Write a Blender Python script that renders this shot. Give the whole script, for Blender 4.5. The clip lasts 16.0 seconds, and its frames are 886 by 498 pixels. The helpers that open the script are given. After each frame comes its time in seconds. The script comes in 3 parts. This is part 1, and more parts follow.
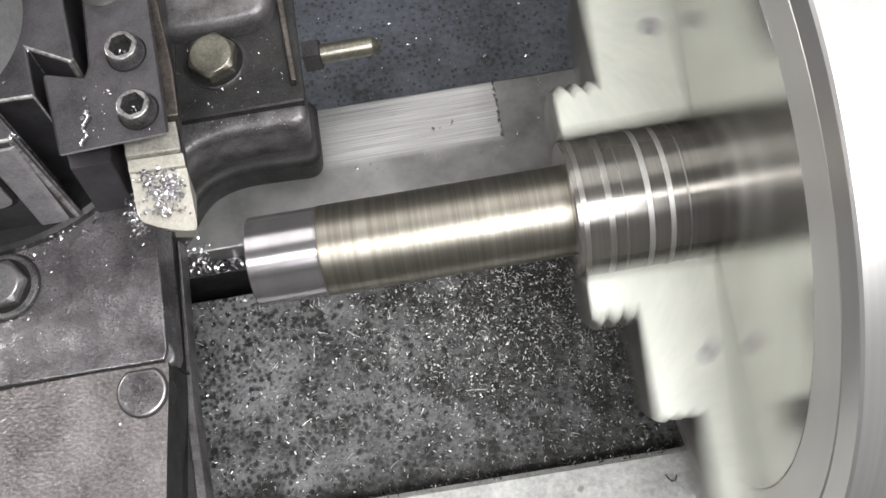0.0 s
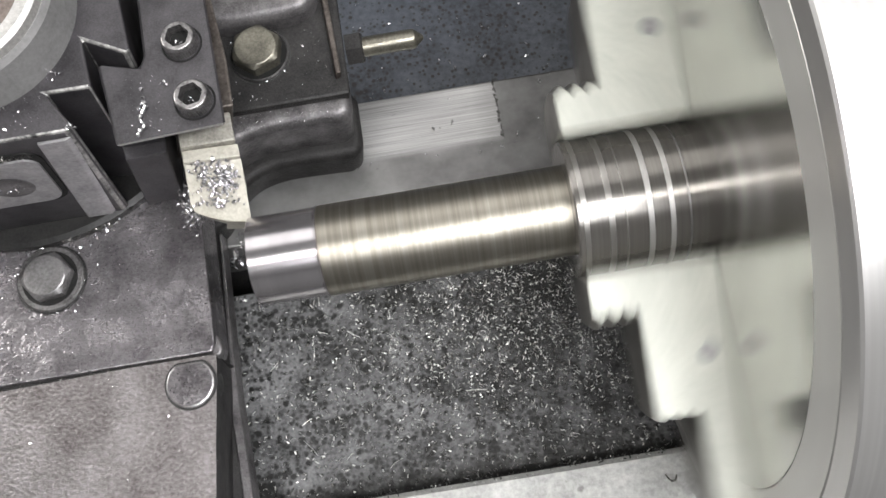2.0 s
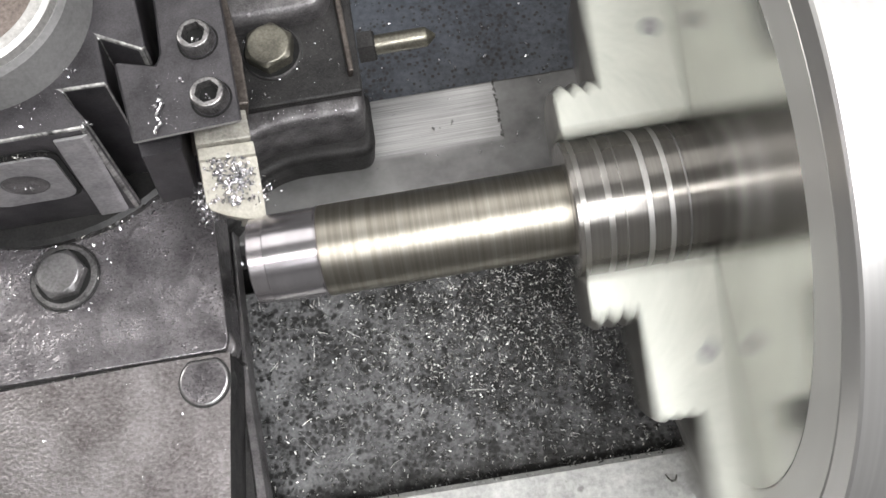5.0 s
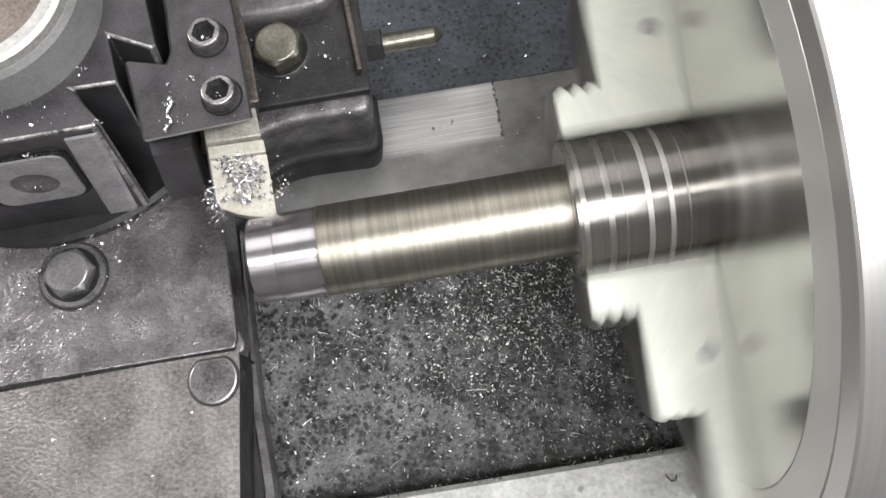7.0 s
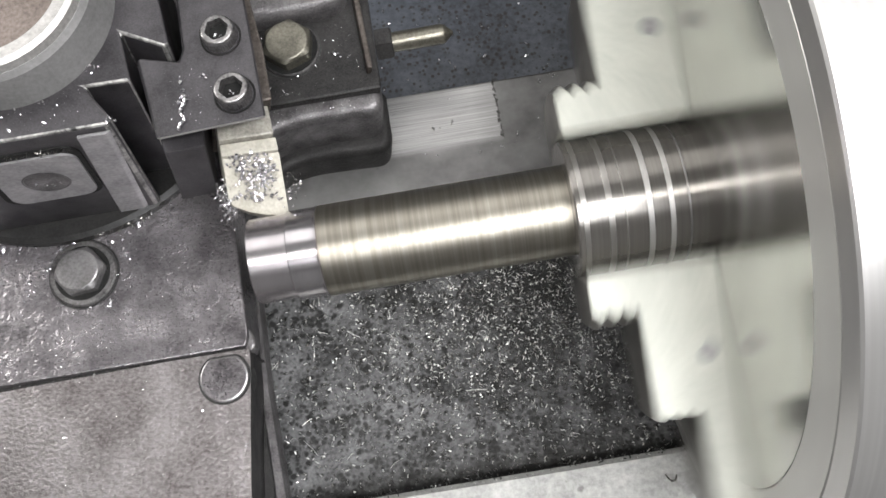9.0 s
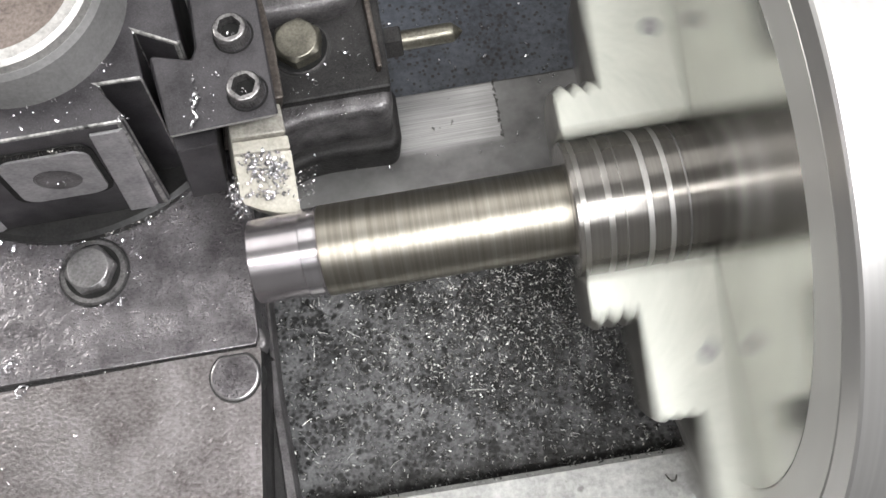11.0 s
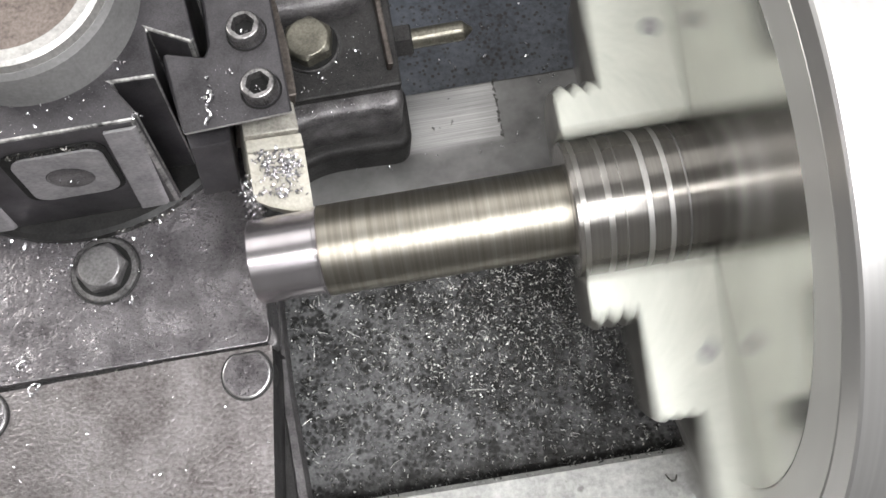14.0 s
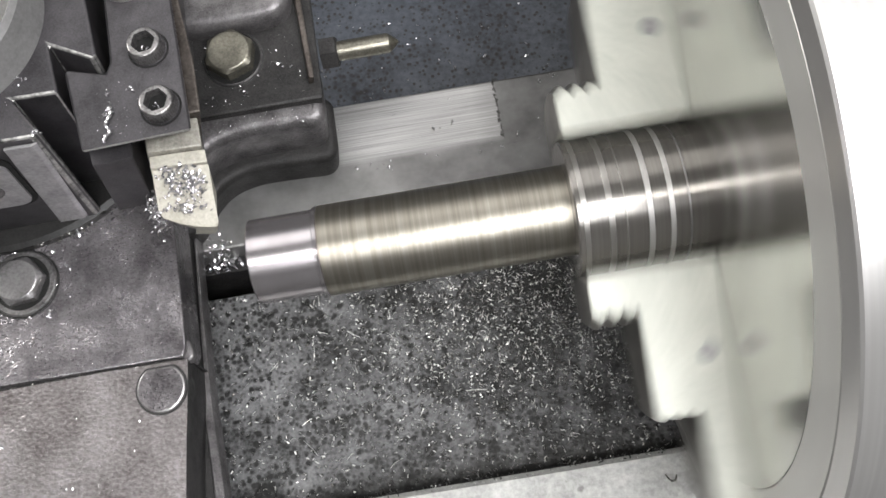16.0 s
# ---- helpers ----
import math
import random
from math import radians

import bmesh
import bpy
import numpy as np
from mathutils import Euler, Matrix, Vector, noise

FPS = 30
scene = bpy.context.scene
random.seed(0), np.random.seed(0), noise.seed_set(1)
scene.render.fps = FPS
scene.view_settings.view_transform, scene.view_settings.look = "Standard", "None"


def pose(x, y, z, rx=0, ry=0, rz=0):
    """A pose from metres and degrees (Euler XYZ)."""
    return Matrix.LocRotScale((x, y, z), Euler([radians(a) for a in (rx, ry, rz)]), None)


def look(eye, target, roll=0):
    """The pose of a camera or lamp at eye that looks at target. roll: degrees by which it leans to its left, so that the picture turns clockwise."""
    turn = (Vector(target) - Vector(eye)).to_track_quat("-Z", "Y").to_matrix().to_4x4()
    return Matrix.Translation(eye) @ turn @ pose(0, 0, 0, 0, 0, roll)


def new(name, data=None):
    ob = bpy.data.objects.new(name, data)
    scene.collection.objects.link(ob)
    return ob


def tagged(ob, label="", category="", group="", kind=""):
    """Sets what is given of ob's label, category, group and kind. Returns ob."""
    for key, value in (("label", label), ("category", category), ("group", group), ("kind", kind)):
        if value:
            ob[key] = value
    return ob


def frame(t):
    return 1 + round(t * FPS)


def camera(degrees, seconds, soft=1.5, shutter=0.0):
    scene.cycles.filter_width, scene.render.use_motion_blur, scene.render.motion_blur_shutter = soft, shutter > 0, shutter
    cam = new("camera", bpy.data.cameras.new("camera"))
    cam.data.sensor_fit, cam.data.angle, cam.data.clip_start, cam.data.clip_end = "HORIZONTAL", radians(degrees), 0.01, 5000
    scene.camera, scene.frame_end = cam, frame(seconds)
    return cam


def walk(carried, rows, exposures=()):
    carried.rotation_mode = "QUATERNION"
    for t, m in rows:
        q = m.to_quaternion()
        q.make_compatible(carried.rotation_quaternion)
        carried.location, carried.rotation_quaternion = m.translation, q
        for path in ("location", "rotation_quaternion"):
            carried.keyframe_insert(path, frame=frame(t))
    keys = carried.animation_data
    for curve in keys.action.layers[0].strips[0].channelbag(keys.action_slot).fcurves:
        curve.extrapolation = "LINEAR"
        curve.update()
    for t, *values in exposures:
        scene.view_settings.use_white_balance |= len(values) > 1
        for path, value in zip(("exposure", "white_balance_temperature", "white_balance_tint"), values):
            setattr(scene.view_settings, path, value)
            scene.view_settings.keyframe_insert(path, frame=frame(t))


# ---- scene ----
cam = camera(51.94, 16.0, soft=1.6, shutter=0.34)
ZC = 1.10          # height of the spindle axis over the workshop floor
MM = 0.001
CAM_POSE = pose(0.00105, -0.10027, ZC + 0.3031, 16.904, 3.142, -8.972)
walk(cam, [(0, CAM_POSE), (16, CAM_POSE)])

# ---- world, lamps, exposure ----
world = bpy.data.worlds.new("workshop_air")
scene.world = world
world.use_nodes = True
wbg = world.node_tree.nodes["Background"]
wbg.inputs[0].default_value = (0.9, 0.95, 1.0, 1)
wbg.inputs[1].default_value = 0.3
scene.view_settings.exposure = 0.05


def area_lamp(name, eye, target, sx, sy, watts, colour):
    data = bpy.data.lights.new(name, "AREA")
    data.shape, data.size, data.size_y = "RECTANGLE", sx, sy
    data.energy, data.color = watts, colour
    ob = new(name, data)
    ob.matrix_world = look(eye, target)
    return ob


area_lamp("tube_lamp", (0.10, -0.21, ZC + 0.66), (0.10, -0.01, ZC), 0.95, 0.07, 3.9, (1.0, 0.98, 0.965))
# unseen fill, added to brighten the front way
area_lamp("rear_fill", (0.02, 0.46, ZC + 0.78), (0.0, 0.04, ZC), 1.1, 0.5, 3.5, (1.0, 0.985, 0.975))
# unseen fill, added to light the chuck face and graze the saddle
area_lamp("side_fill", (-0.56, 0.28, ZC + 0.25), (0.05, 0.0, ZC), 0.20, 0.20, 2.6, (1.0, 0.98, 0.95))
# unseen soft fill, added in place of the room's ceiling lights
area_lamp("ceiling_fill", (0.42, -0.42, ZC + 1.47), (0, 0, ZC), 1.8, 0.9, 58, (0.97, 0.975, 1.0))


# ---- materials ----
def ramp(nt, fac, stops):
    n = nt.nodes.new("ShaderNodeValToRGB")
    while len(n.color_ramp.elements) < len(stops):
        n.color_ramp.elements.new(0.5)
    for e, (p, c) in zip(n.color_ramp.elements, stops):
        e.position = p
        e.color = (*c, 1) if isinstance(c, tuple) else (c, c, c, 1)
    nt.links.new(fac, n.inputs[0])
    return n.outputs[0]


def noise_out(nt, vec, scale, detail=4.0, rough=0.55, stretch=None):
    n = nt.nodes.new("ShaderNodeTexNoise")
    n.inputs["Scale"].default_value = scale
    n.inputs["Detail"].default_value = detail
    n.inputs["Roughness"].default_value = rough
    if stretch:
        m = nt.nodes.new("ShaderNodeMapping")
        m.inputs["Scale"].default_value = stretch
        nt.links.new(vec, m.inputs[0])
        vec = m.outputs[0]
    nt.links.new(vec, n.inputs["Vector"])
    return n.outputs["Fac"]


def mix(nt, fac, a, b, mode="MIX"):
    n = nt.nodes.new("ShaderNodeMix")
    n.data_type, n.blend_type = "RGBA", mode
    for sock, val in ((n.inputs[0], fac), (n.inputs[6], a), (n.inputs[7], b)):
        if isinstance(val, (int, float)):
            sock.default_value = val
        elif isinstance(val, tuple):
            sock.default_value = (*val, 1)
        else:
            nt.links.new(val, sock)
    return n.outputs[2]


def math_node(nt, op, a, b):
    n = nt.nodes.new("ShaderNodeMath")
    n.operation = op
    for sock, val in ((n.inputs[0], a), (n.inputs[1], b)):
        if isinstance(val, (int, float)):
            sock.default_value = val
        else:
            nt.links.new(val, sock)
    return n.outputs[0]


def surface(name, dark, light, metal=0.0, rough=(0.4, 0.6), coarse=60, fine=900, bump=0.3, bump_scale=700, depth=0.0003, stretch=None, spots=None, specular=0.5, grain=0.45, soft=0.1, pits=False, rings=False):
    """Two-scale variation of colour, roughness and relief; spots: (scale, size, colour) for round dark marks."""
    m = bpy.data.materials.new(name)
    m.use_nodes = True
    nt = m.node_tree
    p = nt.nodes["Principled BSDF"]
    vec = nt.nodes.new("ShaderNodeTexCoord").outputs["Object"]
    big = noise_out(nt, vec, 1.0, 5, 0.6, (coarse, 0, 0)) if rings else noise_out(nt, vec, coarse, 5, 0.6)
    small = noise_out(nt, vec, fine, 3, 0.6, stretch)
    both = math_node(nt, "ADD", math_node(nt, "MULTIPLY", big, 1 - grain), math_node(nt, "MULTIPLY", small, grain))
    col = ramp(nt, both, [(0.36, dark), (0.64, light)])
    if spots:
        scale, size, colour = spots
        v = nt.nodes.new("ShaderNodeTexVoronoi")
        v.inputs["Scale"].default_value = scale
        warp = nt.nodes.new("ShaderNodeTexNoise")
        warp.inputs["Scale"].default_value = scale * 2.2
        warp.inputs["Detail"].default_value = 3
        nt.links.new(vec, warp.inputs["Vector"])
        shove = nt.nodes.new("ShaderNodeVectorMath")
        shove.operation = "MULTIPLY_ADD"
        shove.inputs[1].default_value = (0.4 / scale,) * 3
        nt.links.new(warp.outputs["Color"], shove.inputs[0])
        nt.links.new(vec, shove.inputs[2])
        nt.links.new(shove.outputs[0], v.inputs["Vector"])
        wob = math_node(nt, "ADD", v.outputs["Distance"], math_node(nt, "MULTIPLY", big, 0.5))
        wob = math_node(nt, "ADD", wob, math_node(nt, "MULTIPLY", v.outputs["Color"], 0.3))
        col = mix(nt, ramp(nt, wob, [(size, 1.0), (size + soft, 0.0)]), col, colour)
    nt.links.new(col, p.inputs["Base Color"])
    nt.links.new(ramp(nt, both, [(0.3, rough[1]), (0.7, rough[0])]), p.inputs["Roughness"])
    p.inputs["Metallic"].default_value = metal
    p.inputs["Specular IOR Level"].default_value = specular
    if bump:
        b = nt.nodes.new("ShaderNodeBump")
        b.inputs["Strength"].default_value, b.inputs["Distance"].default_value = bump, depth
        relief = noise_out(nt, vec, bump_scale, 2.5, 0.5, stretch)
        if pits:
            worn = ramp(nt, noise_out(nt, vec, 130, 3, 0.6), [(0.38, 0.12), (0.66, 1.0)])
            hole = ramp(nt, noise_out(nt, vec, 1150, 2, 0.5), [(0.30, 0.0), (0.40, 1.0)])
            relief = math_node(nt, "ADD", math_node(nt, "MULTIPLY", relief, worn), math_node(nt, "MULTIPLY", hole, 0.28))
            nt.links.new(mix(nt, math_node(nt, "SUBTRACT", 1.0, hole), col, (0.03, 0.028, 0.027)), p.inputs["Base Color"])
        nt.links.new(relief, b.inputs["Height"])
        nt.links.new(b.outputs[0], p.inputs["Normal"])
    return m


STEEL_TURNED = surface("turned_steel", (0.19, 0.174, 0.147), (0.39, 0.366, 0.315), 1.0, (0.34, 0.41), 90, 1.0, 0.12, 1.0, 0.00006, (520, 0, 0), rings=True, grain=0.55)
STEEL_FRESH = surface("freshly_cut_steel", (0.44, 0.412, 0.425), (0.56, 0.53, 0.545), 0.95, (0.22, 0.28), 60, 1.0, 0.04, 1.0, 0.00003, (2500, 0, 0), rings=True, grain=0.2)
STEEL_SKIN = surface("first_cut_steel", (0.42, 0.40, 0.415), (0.58, 0.555, 0.57), 0.95, (0.18, 0.24), 60, 1.0, 0.04, 1.0, 0.00003, (2000, 0, 0), rings=True, grain=0.2)
JAW_STEEL = surface("ground_jaw_steel", (0.41, 0.418, 0.372), (0.51, 0.52, 0.462), 0.2, (0.35, 0.48), 60, 500, 0.15, 600, 0.0001)
TOOTH_STEEL = surface("dark_tooth_steel", (0.10, 0.095, 0.087), (0.30, 0.287, 0.265), 0.75, (0.34, 0.46), 60, 1.0, 0.2, 1.0, 0.0001, (900, 5, 5))
FACE_STEEL = surface("polished_face_steel", (0.60, 0.595, 0.575), (0.72, 0.715, 0.69), 1.0, (0.13, 0.24), 14, 1.0, 0.06, 1.0, 0.00004, (160, 160, 160))
RING_STEEL = surface("satin_ring_steel", (0.52, 0.515, 0.495), (0.62, 0.615, 0.595), 0.5, (0.36, 0.46), 20, 1.0, 0.1, 1.0, 0.00005, (90, 90, 90))
LAND_STEEL = surface("grey_land_steel", (0.26, 0.25, 0.235), (0.40, 0.385, 0.365), 0.8, (0.26, 0.34), 40, 1.0, 0.1, 1.0, 0.00005, (700, 0, 0), rings=True)
SLEEVE_STEEL = surface("dark_turned_steel", (0.145, 0.136, 0.125), (0.275, 0.261, 0.243), 0.7, (0.17, 0.24), 40, 1.0, 0.2, 1.0, 0.00006, (700, 0, 0), rings=True)
CHUCK_STEEL = surface("chuck_steel", (0.52, 0.51, 0.50), (0.66, 0.65, 0.635), 0.8, (0.28, 0.36), 20, 1.0, 0.1, 1.0, 0.0001, (800, 6, 6))
IRON = surface("saddle_iron", (0.086, 0.080, 0.084), (0.32, 0.302, 0.314), 0.72, (0.22, 0.38), 60, 1.0, 0.9, 1.0, 0.0006, (680, 900, 900), grain=0.3, pits=True)
IRON_MID = surface("dusty_dark_iron", (0.062, 0.058, 0.059), (0.235, 0.225, 0.228), 0.6, (0.32, 0.5), 80, 1200, 0.6, 800, 0.0004, grain=0.3)
IRON_BROWN = surface("stained_iron", (0.088, 0.077, 0.074), (0.325, 0.306, 0.308), 0.65, (0.26, 0.42), 38, 1.0, 0.9, 1.0, 0.0005, (560, 760, 760), grain=0.42)
# dark iron; also carries the shade painted on the saddle's flank
IRON_DARK = surface("dark_iron", (0.013, 0.0125, 0.0125), (0.050, 0.048, 0.047), 0.2, (0.40, 0.62), 70, 1300, 0.6, 1200, 0.0004, specular=0.3)
SCREW_STEEL = surface("dark_screw_steel", (0.08, 0.077, 0.077), (0.33, 0.32, 0.318), 0.8, (0.3, 0.42), 120, 900, 0.3, 900, 0.0002)
BLACK_STEEL = surface("blackened_steel", (0.026, 0.0245, 0.0265), (0.086, 0.081, 0.087), 0.4, (0.28, 0.46), 50, 1900, 0.22, 1500, 0.0002, grain=0.35)
GREY_STEEL = surface("grey_ground_steel", (0.29, 0.282, 0.288), (0.47, 0.46, 0.468), 0.6, (0.4, 0.55), 80, 700, 0.2, 800, 0.0002)
HUB_STEEL = surface("satin_hub_steel", (0.20, 0.197, 0.196), (0.29, 0.286, 0.284), 0.35, (0.36, 0.48), 60, 700, 0.2, 800, 0.0002)
EDGE_STEEL = surface("worn_lit_edge", (0.04, 0.04, 0.04), (0.62, 0.61, 0.59), 0.6, (0.35, 0.5), 45, 420, 0.5, 900, 0.0003)
OFF_BLACK = surface("off_black", (0.010, 0.010, 0.010), (0.034, 0.033, 0.032), 0.1, (0.3, 0.5), 90, 900, 0.4, 600)
BOLT_GREY = surface("grey_bolt_steel", (0.17, 0.164, 0.164), (0.40, 0.388, 0.388), 0.75, (0.3, 0.42), 90, 900, 0.2, 800, 0.0002)
BRIGHT_STEEL = surface("bright_worn_steel", (0.40, 0.39, 0.38), (0.64, 0.63, 0.61), 0.85, (0.4, 0.56), 120, 900, 0.4, 900, 0.0003)
BOLT_STEEL = surface("oily_bolt_steel", (0.125, 0.118, 0.097), (0.27, 0.257, 0.21), 0.75, (0.28, 0.4), 90, 900, 0.3, 700, 0.0003)
# brownish reflection in the hub dish is put into this colour
DISH_BROWN = surface("brownish_dish_steel", (0.12, 0.097, 0.085), (0.27, 0.228, 0.205), 0.5, (0.45, 0.6), 90, 900, 0.5, 800, 0.0003)
SHANK = surface("dark_rusty_shank", (0.045, 0.036, 0.032), (0.16, 0.14, 0.124), 0.6, (0.35, 0.55), 70, 700, 0.4, 800, 0.0003)
CREAM = surface("coated_tool_steel", (0.36, 0.34, 0.285), (0.56, 0.538, 0.47), 0.1, (0.4, 0.55), 120, 900, 0.25, 900, 0.0002)
TOOL_GREY = surface("worn_tool_steel", (0.20, 0.19, 0.17), (0.44, 0.42, 0.37), 0.3, (0.4, 0.55), 150, 900, 0.25, 900, 0.0002)
CHIP = surface("bright_chip_steel", (0.60, 0.59, 0.61), (0.88, 0.87, 0.89), 0.92, (0.16, 0.32), 300, 900, 0.0)
CHIP_BED = surface("sparkling_chip_steel", (0.66, 0.66, 0.63), (0.92, 0.92, 0.89), 0.6, (0.26, 0.40), 300, 900, 0.0)
CHIP_DULL = surface("dull_chip_steel", (0.05, 0.048, 0.045), (0.35, 0.34, 0.32), 1.0, (0.25, 0.4), 300, 900, 0.0)
# near-black for gaps, slot and sockets: their shade is put into the colour
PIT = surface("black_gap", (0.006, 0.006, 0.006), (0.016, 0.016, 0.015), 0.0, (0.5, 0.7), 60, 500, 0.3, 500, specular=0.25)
def web_material():
    """Grey casting with drops, blotches and a broad ragged dark area under the shaft."""
    m = surface("oily_bed_casting", (0.017, 0.017, 0.0165), (0.23, 0.23, 0.233), 0.0, (0.34, 0.6), 48, 520, 0.7, 600, 0.0006, None, (235, 0.58, (0.012, 0.012, 0.011)), grain=0.38, soft=0.2, specular=0.3)
    nt = m.node_tree
    p = nt.nodes["Principled BSDF"]
    old = p.inputs["Base Color"].links[0].from_socket
    vec = nt.nodes.new("ShaderNodeTexCoord").outputs["Object"]
    sep = nt.nodes.new("ShaderNodeSeparateXYZ")
    nt.links.new(vec, sep.inputs[0])
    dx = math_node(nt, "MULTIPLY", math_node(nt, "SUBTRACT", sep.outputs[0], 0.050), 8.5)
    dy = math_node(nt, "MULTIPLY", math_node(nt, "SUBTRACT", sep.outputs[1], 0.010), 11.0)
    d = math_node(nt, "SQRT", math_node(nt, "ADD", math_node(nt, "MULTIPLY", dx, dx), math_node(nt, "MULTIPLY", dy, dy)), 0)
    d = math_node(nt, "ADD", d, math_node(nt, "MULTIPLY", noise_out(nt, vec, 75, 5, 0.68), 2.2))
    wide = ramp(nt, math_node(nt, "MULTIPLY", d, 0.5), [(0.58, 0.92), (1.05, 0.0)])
    # fine spatter, and a ragged dark band along the foot of the rear way
    v = nt.nodes.new("ShaderNodeTexVoronoi")
    v.inputs["Scale"].default_value = 380
    nt.links.new(vec, v.inputs["Vector"])
    cloud = noise_out(nt, vec, 55, 4, 0.65)
    drop = math_node(nt, "ADD", v.outputs["Distance"], math_node(nt, "MULTIPLY", math_node(nt, "SUBTRACT", cloud, 0.5), 1.9))
    fine = ramp(nt, drop, [(0.15, 0.9), (0.48, 0.0)])
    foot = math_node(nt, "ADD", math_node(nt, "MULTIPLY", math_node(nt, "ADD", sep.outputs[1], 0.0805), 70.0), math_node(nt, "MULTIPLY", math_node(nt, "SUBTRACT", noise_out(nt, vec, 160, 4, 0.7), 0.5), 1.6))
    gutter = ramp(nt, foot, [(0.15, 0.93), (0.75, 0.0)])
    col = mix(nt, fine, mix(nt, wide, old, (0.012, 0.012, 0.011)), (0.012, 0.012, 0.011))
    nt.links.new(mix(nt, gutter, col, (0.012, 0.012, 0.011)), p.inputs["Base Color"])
    return m


WEB = web_material()
PAN_BLUE = surface("blue_grey_pan_paint", (0.017, 0.020, 0.027), (0.066, 0.075, 0.092), 0.0, (0.35, 0.6), 30, 260, 0.5, 300, 0.0006, None, (300, 0.55, (0.010, 0.008, 0.007)), soft=0.25)
WALL_PAINT = surface("workshop_paint", (0.42, 0.42, 0.41), (0.50, 0.50, 0.49), 0.0, (0.6, 0.8), 3, 40, 0.1, 60)
CONCRETE = surface("workshop_concrete", (0.20, 0.20, 0.19), (0.30, 0.30, 0.29), 0.0, (0.6, 0.8), 3, 60, 0.2, 60)


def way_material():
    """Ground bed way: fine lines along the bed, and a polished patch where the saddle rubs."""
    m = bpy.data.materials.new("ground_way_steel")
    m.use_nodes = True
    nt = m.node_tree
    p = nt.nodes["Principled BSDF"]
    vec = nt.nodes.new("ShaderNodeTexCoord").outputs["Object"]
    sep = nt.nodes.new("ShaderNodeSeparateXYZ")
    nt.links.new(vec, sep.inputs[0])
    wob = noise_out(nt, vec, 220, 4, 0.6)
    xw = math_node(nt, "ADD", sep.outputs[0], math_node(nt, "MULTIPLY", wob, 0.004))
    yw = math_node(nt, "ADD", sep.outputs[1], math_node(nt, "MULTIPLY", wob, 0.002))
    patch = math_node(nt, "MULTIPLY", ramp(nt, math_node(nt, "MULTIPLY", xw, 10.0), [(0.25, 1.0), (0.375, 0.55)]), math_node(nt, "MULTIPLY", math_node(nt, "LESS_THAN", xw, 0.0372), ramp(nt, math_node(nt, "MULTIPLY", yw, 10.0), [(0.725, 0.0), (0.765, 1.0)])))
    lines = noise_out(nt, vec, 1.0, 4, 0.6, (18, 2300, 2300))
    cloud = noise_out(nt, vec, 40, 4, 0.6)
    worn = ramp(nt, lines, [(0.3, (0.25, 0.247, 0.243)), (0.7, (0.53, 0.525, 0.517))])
    # shade toward the chuck is painted into the dull steel, along x
    dull_shaded = ramp(nt, cloud, [(0.3, (0.055, 0.054, 0.053)), (0.7, (0.15, 0.148, 0.146))])
    dull_lit = ramp(nt, cloud, [(0.3, (0.19, 0.187, 0.184)), (0.7, (0.35, 0.345, 0.34))])
    dull = mix(nt, ramp(nt, math_node(nt, "ADD", math_node(nt, "MULTIPLY", xw, 8.0), 0.3), [(0.1, 0.0), (0.75, 1.0)]), dull_lit, dull_shaded)
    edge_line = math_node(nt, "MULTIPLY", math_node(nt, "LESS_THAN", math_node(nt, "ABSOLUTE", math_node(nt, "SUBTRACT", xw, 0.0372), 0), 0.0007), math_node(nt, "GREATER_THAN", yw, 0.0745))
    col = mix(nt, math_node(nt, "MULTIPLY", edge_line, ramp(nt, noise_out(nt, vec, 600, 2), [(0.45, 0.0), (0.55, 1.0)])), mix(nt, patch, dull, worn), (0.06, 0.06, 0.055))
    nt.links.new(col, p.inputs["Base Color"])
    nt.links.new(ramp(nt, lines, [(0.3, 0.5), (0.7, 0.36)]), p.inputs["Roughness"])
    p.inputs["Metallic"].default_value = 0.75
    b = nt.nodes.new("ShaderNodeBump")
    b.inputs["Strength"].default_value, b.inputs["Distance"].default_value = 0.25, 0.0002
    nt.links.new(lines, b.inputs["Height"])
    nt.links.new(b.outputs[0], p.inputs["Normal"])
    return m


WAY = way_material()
REAR_WAY = surface("bright_rear_way", (0.27, 0.27, 0.26), (0.50, 0.50, 0.48), 0.35, (0.4, 0.6), 60, 500, 0.3, 500, 0.0002, None, (110, 0.34, (0.09, 0.085, 0.08)), soft=0.16)


# ---- building helpers: all shapes are given in millimetres from the spindle axis ----
def thing(name, at, label, category, group="", kind=""):
    ob = new(name)
    ob.empty_display_size = 0.02
    ob.location = (at[0] * MM, at[1] * MM, ZC + at[2] * MM)
    ob["at"] = at
    return tagged(ob, label, category, group, kind)


def part(name, bm, material, parent, label="", edge=None, base=None):
    """One mesh object under a thing or a part. base: the thing's own origin in millimetres."""
    base = base or tuple(parent["at"])
    bmesh.ops.recalc_face_normals(bm, faces=bm.faces)
    bmesh.ops.translate(bm, verts=bm.verts, vec=-Vector(base))
    bmesh.ops.scale(bm, verts=bm.verts, vec=(MM, MM, MM))
    me = bpy.data.meshes.new(name)
    bm.to_mesh(me)
    bm.free()
    me.materials.append(material)
    if edge:
        me.materials.append(edge)
    me.polygons.foreach_set("use_smooth", [True] * len(me.polygons))
    me.set_sharp_from_angle(angle=radians(20))
    ob = new(name, me)
    ob.parent = parent
    ob["at"] = base
    return tagged(ob, label)


